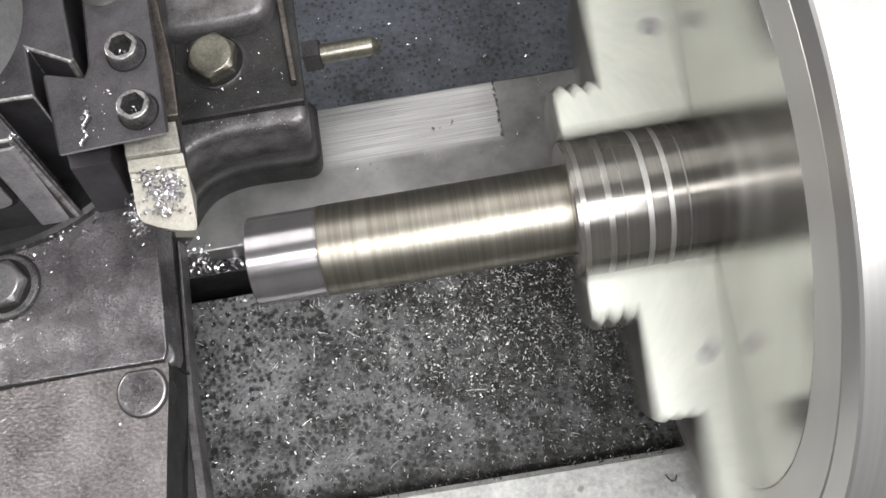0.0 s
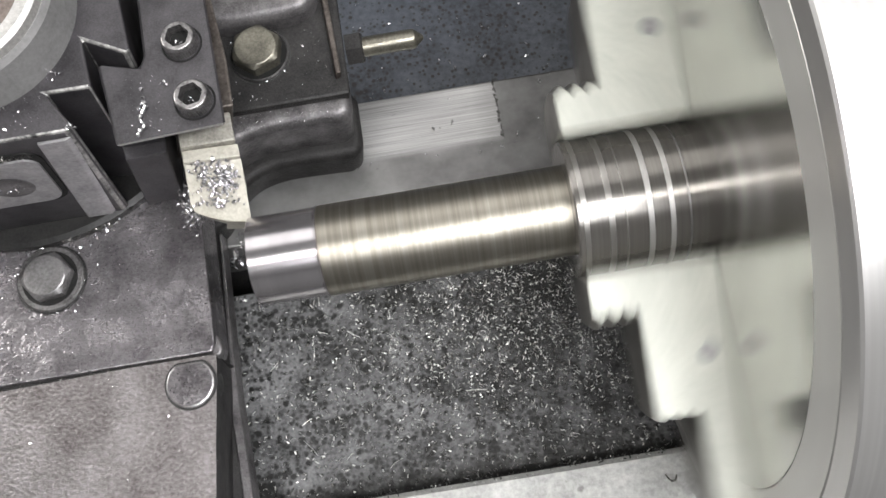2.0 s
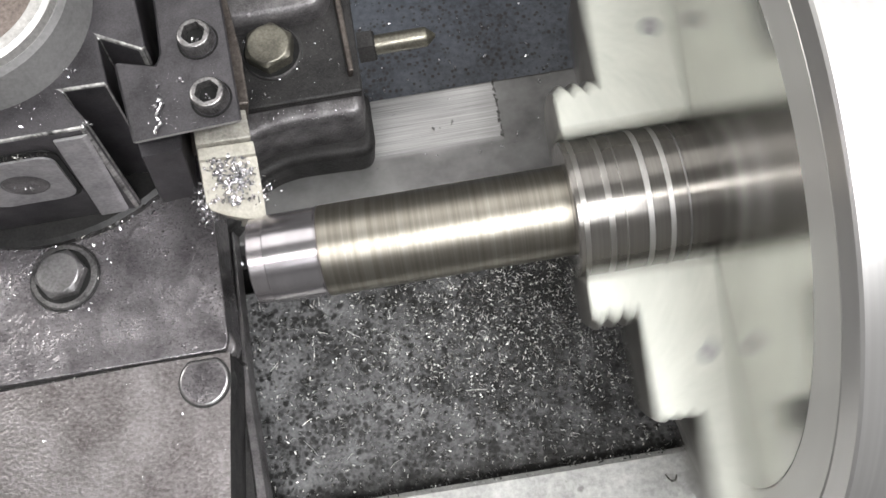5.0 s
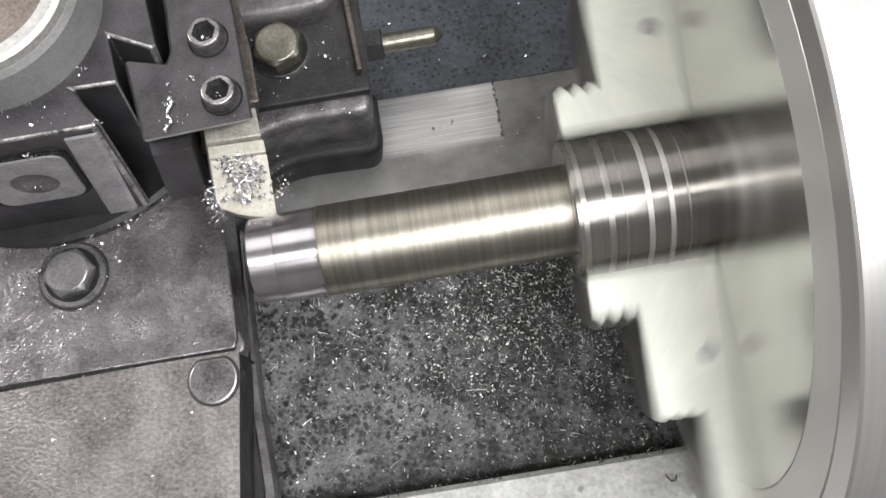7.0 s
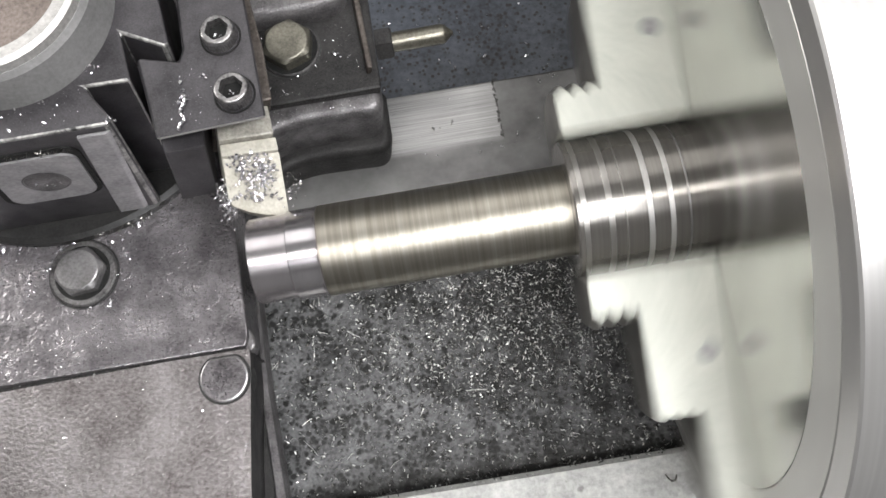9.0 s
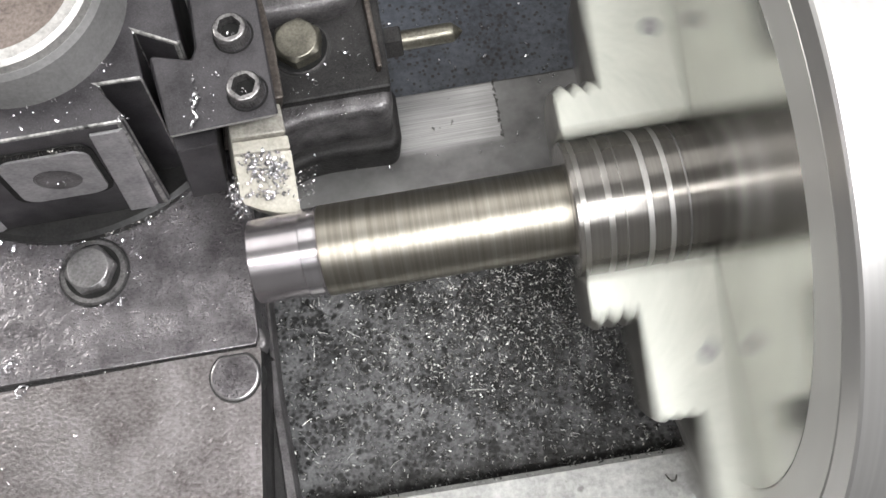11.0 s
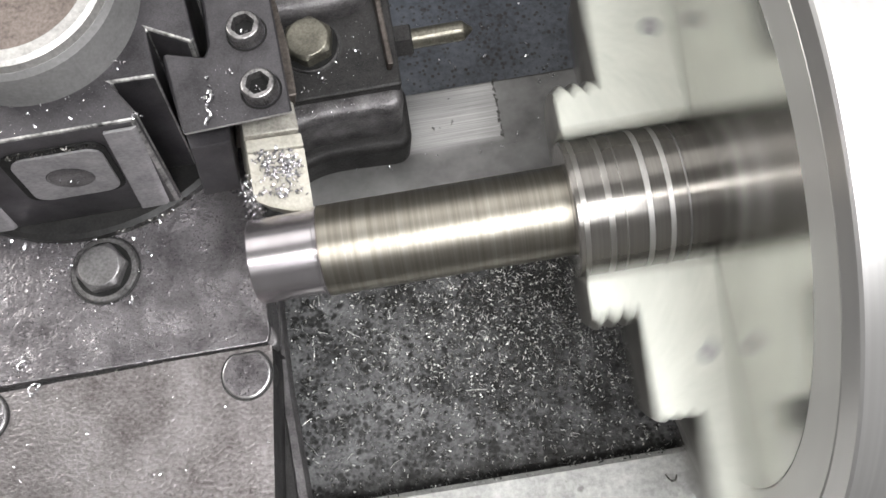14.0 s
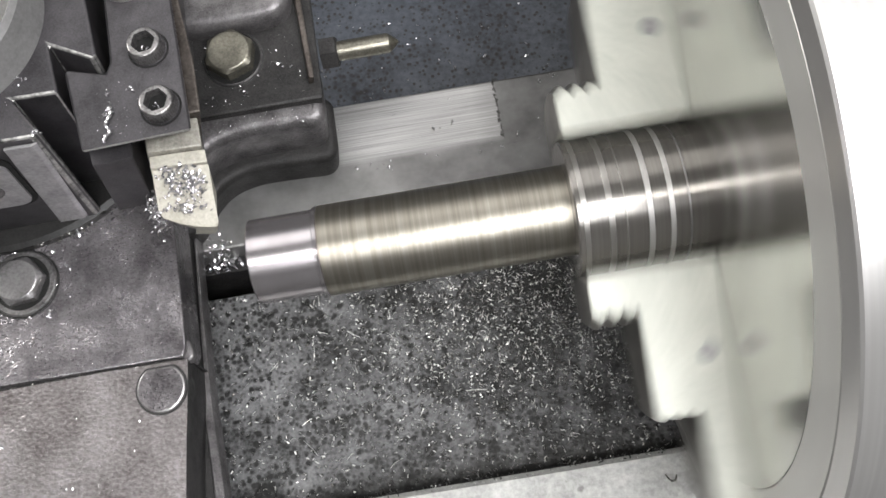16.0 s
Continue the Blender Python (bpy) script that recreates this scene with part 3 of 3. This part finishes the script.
def tool_post():
    ob = thing("tool_post", (-171, 96, -50), "blackened quick-change tool post with dovetail sides", "tool post")
    lean = 0.13
    plan = [(-232, 47), (-138.6, 47), (-136.6, 49), (-145.6, 62.3), (-129.4, 62), (-132.2, 81), (-117.2, 72.8), (-115.6, 74.4), (-118.6, 97), (-119.8, 122), (-134, 114), (-134, 146), (-232, 146)]
    part("block", prism(plan, -46, 29.7, 1.0, 2, lean, mark=True, front=True), BLACK_STEEL, ob, "black oxide block with bright worn edges", EDGE_STEEL)
    part("swivel_base", spun([(-51.2, 84), (-47, 84), (-45.5, 82), (-45.5, 20)], (-187, 122, 0), "z", 96), OFF_BLACK, ob)
    for x in (-150.5, -214):
        part("rail", prism([(x, 45.6), (x + 10, 45.6), (x + 12, 46.9), (x, 46.9)], -44, 26, 0.4, 1, lean + 0.05), GREY_STEEL, ob)

    def plate(x0, x1, z0, z1, y0, y1, r):
        bm = bmesh.new()
        pts = []
        for cx, cz, a0 in ((x1 - r, z1 - r, 0), (x0 + r, z1 - r, 90), (x0 + r, z0 + r, 180), (x1 - r, z0 + r, 270)):
            for k in range(7):
                a = radians(a0 + 15 * k)
                x, z = cx + r * math.cos(a), cz + r * math.sin(a)
                pts.append((x + (lean + 0.02) * (z - 29.7), z))
        for y in (y0, y1):
            bm.faces.new([bm.verts.new((x, y, z)) for x, z in pts])
        a, b = list(bm.faces)
        va, vb = list(a.verts), list(b.verts)
        for i in range(len(pts)):
            bm.faces.new((va[i], va[(i + 1) % len(pts)], vb[(i + 1) % len(pts)], vb[i]))
        return bm

    # black sheet paints the shade inside the pocket
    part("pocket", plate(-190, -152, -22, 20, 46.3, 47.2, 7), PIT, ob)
    piston = part("piston", plate(-187, -154, -20, 16, 45.4, 47.1, 6), GREY_STEEL, ob, "grey clamping piston")
    part("piston_hole", spun([(45.2, 8.6), (45.0, 8.2), (45.3, 7.6), (45.35, 0.5)], (-174.5, 0, -3), "y", 28), IRON_MID, piston, "dark shallow hole")
    part("hole_chips", chips(12, lambda g: (g.gauss(-174, 2.4), 44.6, g.gauss(-3.5, 1.2)), (1, 2), 31), CHIP, piston)
    part("pocket_chips", chips(40, lambda g: (lambda x: (x, 45.6, 18.5 + g.gauss(0, 0.7)))(g.uniform(-189, -156)), (0.8, 2.0), 32), CHIP_DULL, piston)
    hub = part("hub", spun([(29, 38), (31, 37.8), (44, 36), (46, 34.5)], (-171, 96.5, 0), "z", 96), HUB_STEEL, ob, "round satin steel clamping hub")
    part("hub_ring", spun([(45.5, 34.4), (48.5, 33.2), (49.5, 31.5), (49.5, 27.5), (46.5, 26), (45.5, 26)], (-171, 96.5, 0), "z", 96, closed=True), BRIGHT_STEEL, hub, "bright turned ring")
    part("hub_dish", spun([(46.4, 26.2), (45, 16), (46.5, 6), (47, 1)], (-171, 96.5, 0), "z", 64), DISH_BROWN, hub, "brownish dished centre")
    return ob


def socket_head(x, y):
    """Round screw head with a hexagonal hole."""
    bm = bmesh.new()
    n = 48
    rings = []
    for z, r, six in ((27, 5.9, False), (34.2, 5.9, False), (35.1, 5.5, False), (35.3, 5.1, False), (35.3, 3.75, True), (34.6, 3.6, True), (31.0, 3.6, True), (31.0, 0.4, False)):
        ring = []
        for i in range(n):
            a = 2 * math.pi * i / n
            rr = r / math.cos((a - 0.2) % (math.pi / 3) - math.pi / 6) if six else r
            ring.append(bm.verts.new((x + rr * math.cos(a), y + rr * math.sin(a), z)))
        rings.append(ring)
    for r0, r1 in zip(rings, rings[1:]):
        for i in range(n):
            bm.faces.new((r0[i], r0[(i + 1) % n], r1[(i + 1) % n], r1[i]))
    bm.faces.new(rings[0][::-1])
    bm.faces.new(rings[-1])
    return bm


def tool_holder():
    ob = thing("tool_holder", (-104, 80, -30), "black steel dovetail tool holder with two socket screws", "tool holder")
    lean = 0.13
    plan = [(-121.8, 38), (-84.8, 39.6), (-88.2, 92), (-91.5, 140), (-114, 140), (-110.8, 70.5), (-112.6, 66.2), (-126.2, 70.2), (-126.8, 69)]
    clamp = prism(plan, 18.6, 29.7, 0.75, 1, 0.28, mark=True, front=True)
    for v in clamp.verts:
        if v.co.y < 45:
            v.co.y += (29.7 - v.co.z) * 0.62
    part("clamp_block", clamp, BLACK_STEEL, ob, "black holder body with worn edges", BRIGHT_STEEL)
    shift = lean * 11
    rear = [(-121.8 - shift, 38.2), (-107.6 - shift, 38.8), (-109.5, 140), (-116, 140), (-112.8, 70.5), (-114.6, 66.2), (-128, 70), (-129, 69)]
    part("spine", prism(rear, -24, 18.4, 0.4, 1, lean + 0.05), BLACK_STEEL, ob)
    part("lower_jaw", prism([(-112, 39), (-97, 40), (-102, 140), (-112, 140)], -34, -17, 0.6, 1), BLACK_STEEL, ob)
    for x, y in ((-97.3, 72.6), (-94.4, 50)):
        screw = part("socket_screw", socket_head(x, y), SCREW_STEEL, ob, "knurled socket head screw")
        sock = [(x + 4.3 * math.cos(math.pi / 3 * k + 0.2), y + 4.3 * math.sin(math.pi / 3 * k + 0.2)) for k in range(6)]
        part("hex_socket", prism(sock, 31.05, 31.5), PIT, screw)
        part("socket_chip", chips(7, lambda g, x=x, y=y: (x + g.uniform(-1.4, 1.4), y + g.uniform(-1.6, 0.4), 32.0), (0.8, 1.8), int(y)), CHIP, screw)
        part("knurling", knurl(x, y, 29.9, 34.0, 5.95), SCREW_STEEL, screw)
        part("recess_ring", spun([(29.6, 6.1), (29.9, 7.0), (29.6, 7.2)], (x, y, 0), "z", 40), PIT, screw)
    part("height_nut", spun([(29, 8.5), (38, 8.5), (39, 7.8)], (-104.5, 101.5, 0), "z", 40), BRIGHT_STEEL, ob, "bright knurled height nut")
    return ob


def knurl(x, y, z0, z1, r):
    bm = bmesh.new()
    n = 44
    for i in range(n):
        a = 2 * math.pi * i / n
        d = 0.25 * 2 * math.pi / n
        v = [bm.verts.new((x + rr * math.cos(a + s * d), y + rr * math.sin(a + s * d), z)) for z in (z0, z1) for s, rr in ((-1, r - 0.1), (0, r + 0.22), (1, r - 0.1))]
        bm.faces.new((v[0], v[1], v[4], v[3]))
        bm.faces.new((v[1], v[2], v[5], v[4]))
    return bm


def cutting_tool():
    ob = thing("cutting_tool", (-97, 40, -17), "cream coated lathe tool strewn with bright chips", "lathe tool")
    part("shank", prism([(-106, 52.2), (-84.4, 52.2), (-85.3, 71.5), (-89.2, 100.5), (-91.5, 118), (-106, 118)], -16.8, 18, 0.8, 2, 0.28), SHANK, ob, "rusty brown tool shank")
    part("shoulder", prism([(-105.2, 41.2), (-85.6, 40.6), (-86.6, 52), (-105.9, 52)], -16, 15, 0.7, 2, 0.25), TOOL_GREY, ob)
    part("chip_step", prism([(-105.2, 36.4), (-85.0, 35.4), (-85.5, 40.4), (-105.4, 41)], -16, 12.6, 0.5, 2, 0.25), CREAM, ob)
    bm = bmesh.new()
    top = [(-105.4, 36.2, 11), (-106.4, 23.5, 3.4), (-105.2, 21.2, 2), (-100, 18.8, 1), (-94.3, 16.8, 0.2), (-88.6, 15.8, 0), (-86.8, 15.7, 0), (-86.0, 17.2, 0.6), (-85.2, 35.2, 11)]
    t = [bm.verts.new(p) for p in top]
    l = [bm.verts.new((x + (1 if x < -96 else -5), y + (3.4 if y < 30 else 0), -16)) for x, y, z in top]
    bm.faces.new(t)
    bm.faces.new(l[::-1])
    for i in range(len(t)):
        bm.faces.new((l[i], l[(i + 1) % len(t)], t[(i + 1) % len(t)], t[i]))
    bmesh.ops.bevel(bm, geom=[e for e in bm.edges if all(v.co.z > -1 for v in e.verts)], offset=0.35, segments=2, affect="EDGES")
    part("cutting_head", bm, CREAM, ob, "cream coloured cutting head")
    return ob


SADDLE = saddle()
POST = tool_post()
HOLDER = tool_holder()
TOOL = cutting_tool()


# ---- swarf ----
def heap(name, at, bm, label, material=CHIP):
    ob = thing(name, at, label, "metal chips", kind="stuff")
    part("cuttings", bm, material, ob)
    return ob


def on_web(g):
    while True:
        x, y = g.uniform(-140, 110), g.uniform(-79, 25)
        d = math.hypot((x - 30) / 70, (y + 5) / 45)
        if g.random() < 0.10 + 0.9 * math.exp(-d * d):
            return x, y, -125


heap("bed_swarf", (0, -30, -125), chips(4500, on_web, (0.5, 1.9), 3, slim=0.34, curl=(0.8, 3.2), tilt=0.7, steps=3), "tiny bright steel chips on the oily bed", CHIP_BED)
heap("bed_flakes", (0, -30, -125), chips(900, on_web, (1.4, 3.0), 33, slim=0.17, curl=(0.8, 3.2), tilt=0.5), "small curled bright chips on the oily bed", CHIP_BED)
heap("bed_swarf_dull", (0, -30, -125), chips(4600, on_web, (0.7, 2.4), 4, slim=0.28, tilt=0.8), "dull curled steel chips on the oily bed", CHIP_DULL)
heap("bed_curls", (0, -30, -125), chips(70, lambda g: (g.uniform(-130, 90), g.uniform(-78, 22), -125), (3, 6), 5, curl=(0.3, 1.8), slim=0.06), "thin long steel curls on the bed", CHIP_BED)
heap("bed_thread", (3, -45, -125), curl_wire([(3.3, -36, -124.6), (3.6, -42, -124.4), (3.1, -48, -124.6), (0.1, -58, -124.5)], 0.28), "thin dark thread of swarf on the bed", CHIP_DULL)
heap("bed_thread", (3, -39, -125), curl_wire([(-2, -38.6, -124.5), (3, -38.8, -124.2), (7.8, -39.6, -124.5)], 0.3), "thin bright thread of swarf on the bed", CHIP_BED)
heap("bed_thread", (12, -50, -125), curl_wire([(7.8, -49, -124.6), (12, -49.4, -124.4), (17.3, -51.1, -124.6)], 0.3), "thin dark thread of swarf on the bed", CHIP_DULL)
heap("bed_thread", (-71, -7, -125), curl_wire([(-73.5, 1, -124.5), (-70.6, -2, -123.8), (-70.4, -8, -123.6), (-71.5, -12.8, -124.5)], 0.1), "thin bright thread of swarf on the bed", CHIP_BED)
heap("bed_thread", (-77, -54, -125), curl_wire([(-80, -50, -124.5), (-77, -53, -124), (-74.6, -57, -124.5)], 0.11), "thin bright thread of swarf on the bed", CHIP_BED)
heap("way_curl", (78, -93, -97), curl_wire([(75.5, -91, -96.6), (77, -94.4, -96), (79.4, -94.2, -96), (80, -92, -96.6)], 0.35), "small dark curl on the pale rear way", CHIP_DULL)
heap("ledge_swarf", (-110, 37, -110), chips(260, lambda g: (g.uniform(-150, -60), g.uniform(34, 40), -110), (1.5, 4), 6), "bright swarf lying along the bed ledge")
heap("rear_way_swarf", (20, -81, -125), chips(130, lambda g: (g.uniform(-60, 110), g.gauss(-79.2, 0.5), -124.5), (0.7, 2.2), 7, slim=0.16, tilt=0.9), "swarf caught along the edge of the rear way")
heap("edge_swarf", (20, -82, -99), chips(70, lambda g: (g.uniform(-70, 110), g.gauss(-82.6, 0.9), -98.4), (0.7, 2.2), 27, slim=0.2, tilt=0.7), "bright chips along the lip of the rear way", CHIP_BED)
heap("edge_grime", (20, -82, -99), chips(150, lambda g: (g.uniform(-70, 110), g.gauss(-82.2, 1.2), -98.6), (0.7, 2.0), 28, slim=0.4, tilt=0.4), "oily black grit along the lip of the rear way", OFF_BLACK)
heap("pan_swarf", (0, 200, -200), chips(220, lambda g: (g.uniform(-60, 150), g.uniform(105, 230), -200), (0.8, 3), 8), "scattered chips in the pan")
heap("way_swarf", (0, 80, -97), chips(34, lambda g: (g.uniform(-55, 70), g.uniform(50, 103), -97), (1.0, 3.0), 9), "a few chips on the front way")


def on_tool(g):
    while True:
        x, y = g.gauss(-94.5, 5), g.gauss(30, 5.0)
        if -104.5 < x < -86.5 and 20 < y < 37:
            return x, y, max(0, (y - 16) * 0.55)


CARRIED = [SADDLE, POST, HOLDER, TOOL]
CARRIED.append(heap("tool_chips", (-97, 30, 0), chips(190, on_tool, (2.0, 4.6), 11, curl=(1.8, 5.0), slim=0.26, tilt=0.9, steps=7), "bright curled chips lying on the tool"))
CARRIED.append(heap("nose_chips", (-88, 14, -2), chips(100, lambda g: (g.gauss(-107, 1.9), g.gauss(24, 4), g.uniform(-3, 4)), (2.0, 5.0), 12, curl=(2.0, 5.5), slim=0.15, tilt=1.0, steps=7), "curled chips clinging to the tool flank"))
CARRIED.append(heap("base_chips", (-150, 42, -48), chips(110, lambda g: (lambda a, r: (-187 + r * math.cos(a), 122 + r * math.sin(a), -50.5))(g.uniform(-2.2, -0.75), g.gauss(84.5, 1.8)), (1.5, 3.6), 13), "chips packed round the swivel base"))
CARRIED.append(heap("packed_chips", (-165, 40, -48), chips(170, lambda g: (lambda a, r: (-187 + r * math.cos(a), 122 + r * math.sin(a), -48 + g.uniform(-2, 1)))(g.gauss(-1.27, 0.13), g.gauss(82, 2.2)), (1.2, 3.0), 23), "dark oily chips packed under the tool post", CHIP_DULL))
CARRIED.append(heap("seam_chips", (-180, -17.5, -51), chips(90, lambda g: (g.uniform(-260, -120), g.gauss(-18.3, 0.5), -53.2), (0.6, 1.6), 24, tilt=0.9), "small chips caught in the seam", CHIP_DULL))
CARRIED.append(heap("bolt_chips", (-182, 22, -50), chips(36, lambda g: (lambda a, r: (-182 + r * math.cos(a), 24 + r * math.sin(a), -50.8))(g.uniform(0, 6.28), g.gauss(16, 2)), (1.0, 2.6), 25, curl=(1, 3.4), slim=0.25), "chips round the hexagon bolt"))
CARRIED.append(heap("slide_chips", (-180, 10, -51), chips(46, lambda g: (g.uniform(-260, -122), g.uniform(-16, 40), -50.9), (0.9, 2.6), 14, slim=0.2, tilt=0.9), "stray chips on the cross slide"))
CARRIED.append(heap("cover_chips", (-180, -50, -51), chips(40, lambda g: (g.uniform(-260, -120), g.uniform(-90, -20), -51.2), (0.8, 2.2), 15), "stray chips on the rear cover"))
CARRIED.append(heap("post_chips", (-150, 70, 30), chips(40, lambda g: (g.uniform(-208, -150), g.uniform(49, 60), 29.7), (0.6, 1.6), 16), "fine chips on the tool post"))
CARRIED.append(heap("holder_chips", (-108, 60, 30), chips(14, lambda g: (g.gauss(-112, 0.7), g.gauss(52, 3.4), 29.7), (1.2, 2.4), 17, slim=0.35), "chips on the tool holder"))
CARRIED.append(heap("wing_chips", (-80, 90, -48), chips(30, lambda g: (g.uniform(-104, -56), g.uniform(86, 118), -48), (0.8, 2.6), 18), "chips on the saddle wing"))

CARRIED.append(heap("hanging_chips", (-88, 12, -12), chips(60, lambda g: (g.gauss(-89, 2.6), g.gauss(9, 2.6), g.gauss(-9, 3)), (1.8, 4.2), 21, curl=(1.8, 5.0), slim=0.16, tilt=1.0, steps=7), "nest of fine chips hanging under the tool point"))

for spot, count, spread, seed in (((-143.5, 69.4, 30.0), 16, 2.2, 81), ((-137.6, 48.8, 29.0), 14, 0.9, 82), ((-104, 58.5, 29.8), 6, 0.8, 83)):
    CARRIED.append(heap("caught_chips", spot, chips(count, lambda g: (spot[0] + g.gauss(0, spread), spot[1] + g.gauss(0, spread * 0.7), spot[2]), (0.9, 2.2), seed, curl=(1, 3.4), slim=0.3), "small chips caught on the black steel"))
for spot, count, spread, seed in (((-174, 9, -50.8), 14, 1.8, 84), ((-206, 20, -50.8), 12, 2.2, 85), ((-196, 29, -50.8), 8, 1.5, 86)):
    CARRIED.append(heap("stray_chips", spot, chips(count, lambda g: (spot[0] + g.gauss(0, spread), spot[1] + g.gauss(0, spread * 1.3), spot[2]), (1.2, 2.8), seed, curl=(1, 3.4), slim=0.26), "curled chips lying beside the hexagon bolt"))

CARRIED.append(heap("curled_chip", (-112, 47, 30), curl_wire([(-114.2, 40.2, 30.2), (-113.6, 42, 30.6), (-111.2, 43.8, 30.4), (-113.2, 45.8, 30.8), (-112.9, 48, 30.3), (-111, 50, 30.8), (-111.4, 53, 30.3)], 0.5), "bright wavy chip lying on the black holder"))
DUST = (("slide_dust", (-180, 0, -51), 520, (-260, -118, -16, 44, -50.9)), ("cover_dust", (-180, -50, -51), 180, (-260, -118, -100, -19, -51.2)), ("post_dust", (-150, 70, 30), 100, (-208, -147, 49, 62, 29.7)),
        ("holder_dust", (-105, 70, 30), 80, (-118, -90, 41, 63, 29.7)), ("wing_dust", (-80, 90, -48), 110, (-112, -56, 86, 120, -48)), ("arm_dust", (-80, 78, -61), 220, (-98, -58, 76, 84, -51.8)))
for n, (name, at, count, (x0, x1, y0, y1, z)) in enumerate(DUST):
    CARRIED.append(heap(name, at, chips(count, lambda g: (g.uniform(x0, x1), g.uniform(y0, y1), z), (0.15, 0.55), 60 + n, lift=0.03), "fine metal dust", CHIP))

# feed of the carriage along the bed: seconds, millimetres
FEED = [(0, 0), (0.2, 0.6), (0.3, 1.0), (0.4, 1.7), (0.5, 2.7), (0.6, 4.6), (1.0, 10.1), (1.5, 17.4), (1.65, 18.2), (2.0, 19.4), (2.5, 20.6), (3.0, 21.5), (3.5, 22.4), (4.0, 23.1), (6.5, 27.9), (7.0, 28.6),
        (7.5, 29.6), (8.0, 30.8), (8.5, 31.9), (9.0, 33.0), (11.5, 38.2), (12.0, 39.1), (12.5, 40.3), (13.0, 41.4), (13.5, 41.8), (14.0, 42.0), (14.1, 40.5), (14.2, 37.9), (14.3, 34.6),
        (14.4, 29.8), (14.5, 24.4), (14.6, 18.6), (14.7, 11.0), (14.8, 8.1), (14.9, 7.7), (16.0, 7.7)]


def feed_at(t):
    return float(np.interp(t, [a for a, _ in FEED], [b for _, b in FEED]))


def flight_pose(p, s, turn=0):
    return pose((p[0] + s) * MM, p[1] * MM, ZC + p[2] * MM, 0, 0, turn)


FLIGHTS = []
for n, (rest, leaves, rides) in enumerate((((64.8, 102, -96.8), 8.7, False), ((-65.7, 104, -47.8), 5.2, True), ((-82, 91, -47.8), 10.2, True), ((-107.5, 27, 3), 5.6, True), ((-164.4, 29, -50.7), 4.8, True),
                                           ((-172.3, 8, -50.7), 8.2, True), ((-217, -10.5, -50.7), 9.8, True), ((-213, -20.5, -51), 10.6, True), ((-168, -61, -51), 11.0, True), ((-20, 69.7, -96.8), 10.0, False))):
    start = (-96 + (n * 3.7) % 8, 26 + (n * 2.3) % 8, 7)
    loop = curl_wire([(start[0] + 2.6 * math.cos(a), start[1] + 2.2 * math.sin(a), start[2] + 0.5 * a) for a in (0, 0.9, 1.8, 2.7, 3.6, 4.5)], 0.45) if n in (3, 6, 7) else None
    ob = heap("flung_chips", start, chips(7, lambda g: (start[0] + g.gauss(0, 1.3), start[1] + g.gauss(0, 1.5), start[2]), (1.4, 3.0), 40 + n, bm=loop, curl=(1.2, 3.6), slim=0.28), "small cluster of curled chips flung off the tool")
    FLIGHTS.append((ob, start, rest, leaves, rides))


SPRAY = []
for n in range(3):
    at = (-84.5 + n, 19.5 + 2.5 * n, 4)
    SPRAY.append((heap("spray_chips", at, chips(16, lambda g: (at[0] + g.gauss(0, 2.2), at[1] + g.gauss(0, 2.0), at[2] + g.uniform(-2, 4)), (0.8, 2.0), 90 + n, curl=(1.2, 3.6), slim=0.3, tilt=1.2), "fine chips dancing at the cutting edge"), at))


def motions():
    # they jump about the tool point between the first touch and the end of the cut
    rng = random.Random(5)
    for ob, at in SPRAY:
        rows = []
        for k in range(161):
            t = k / 10
            cutting = 2.2 < t < 13.4
            dx, dy, dz = (rng.uniform(-1.5, 3.5), rng.uniform(-1.5, 4), rng.uniform(-1, 5)) if cutting else (-9, 9, 3)
            rows.append((t, flight_pose((at[0] + dx, at[1] + dy, at[2] + dz), feed_at(t), rng.uniform(-40, 40) if cutting else 0)))
        walk(ob, rows)
    for ob in CARRIED:
        at = Vector(ob.location)
        walk(ob, [(t, Matrix.Translation(at + Vector((s * MM, 0, 0)))) for t, s in FEED])
    # the spindle turns a sixth in each thirtieth of a second
    for ob in (CHUCK, SHAFT):
        at = Matrix.Translation(ob.location)
        walk(ob, [(k / 30, at @ Matrix.Rotation(radians(14 - 60 * k), 4, "X")) for k in range(481)])
    # the outer layer shrinks back before the tool point
    rows, reach = [], 0
    for t, s in FEED:
        reach = max(reach, min(23.4, s - 85.9 + 66.8))
        rows.append((t, Matrix.Translation((max(0, reach) * MM, 0, 0))))
    walk(SKIN, rows)
    # cuttings that spring off the tool and come to rest elsewhere
    for ob, start, rest, leaves, rides in FLIGHTS:
        rows = []
        for t, s in FEED:
            if t < leaves - 0.05:
                rows.append((t, flight_pose(start, s)))
        rows.append((leaves, flight_pose(start, feed_at(leaves))))
        high = tuple((a + b) / 2 + c for a, b, c in zip((start[0] + feed_at(leaves), *start[1:]), (rest[0] + (feed_at(leaves) if rides else 0), *rest[1:]), (0, 0, 25)))
        rows.append((leaves + 0.1, flight_pose(high, 0, 70)))
        rows.append((leaves + 0.2, flight_pose(rest, feed_at(leaves + 0.2) if rides else 0, 30)))
        for t, s in FEED:
            if t > leaves + 0.25:
                rows.append((t, flight_pose(rest, s if rides else 0, 30)))
        walk(ob, rows)


motions()
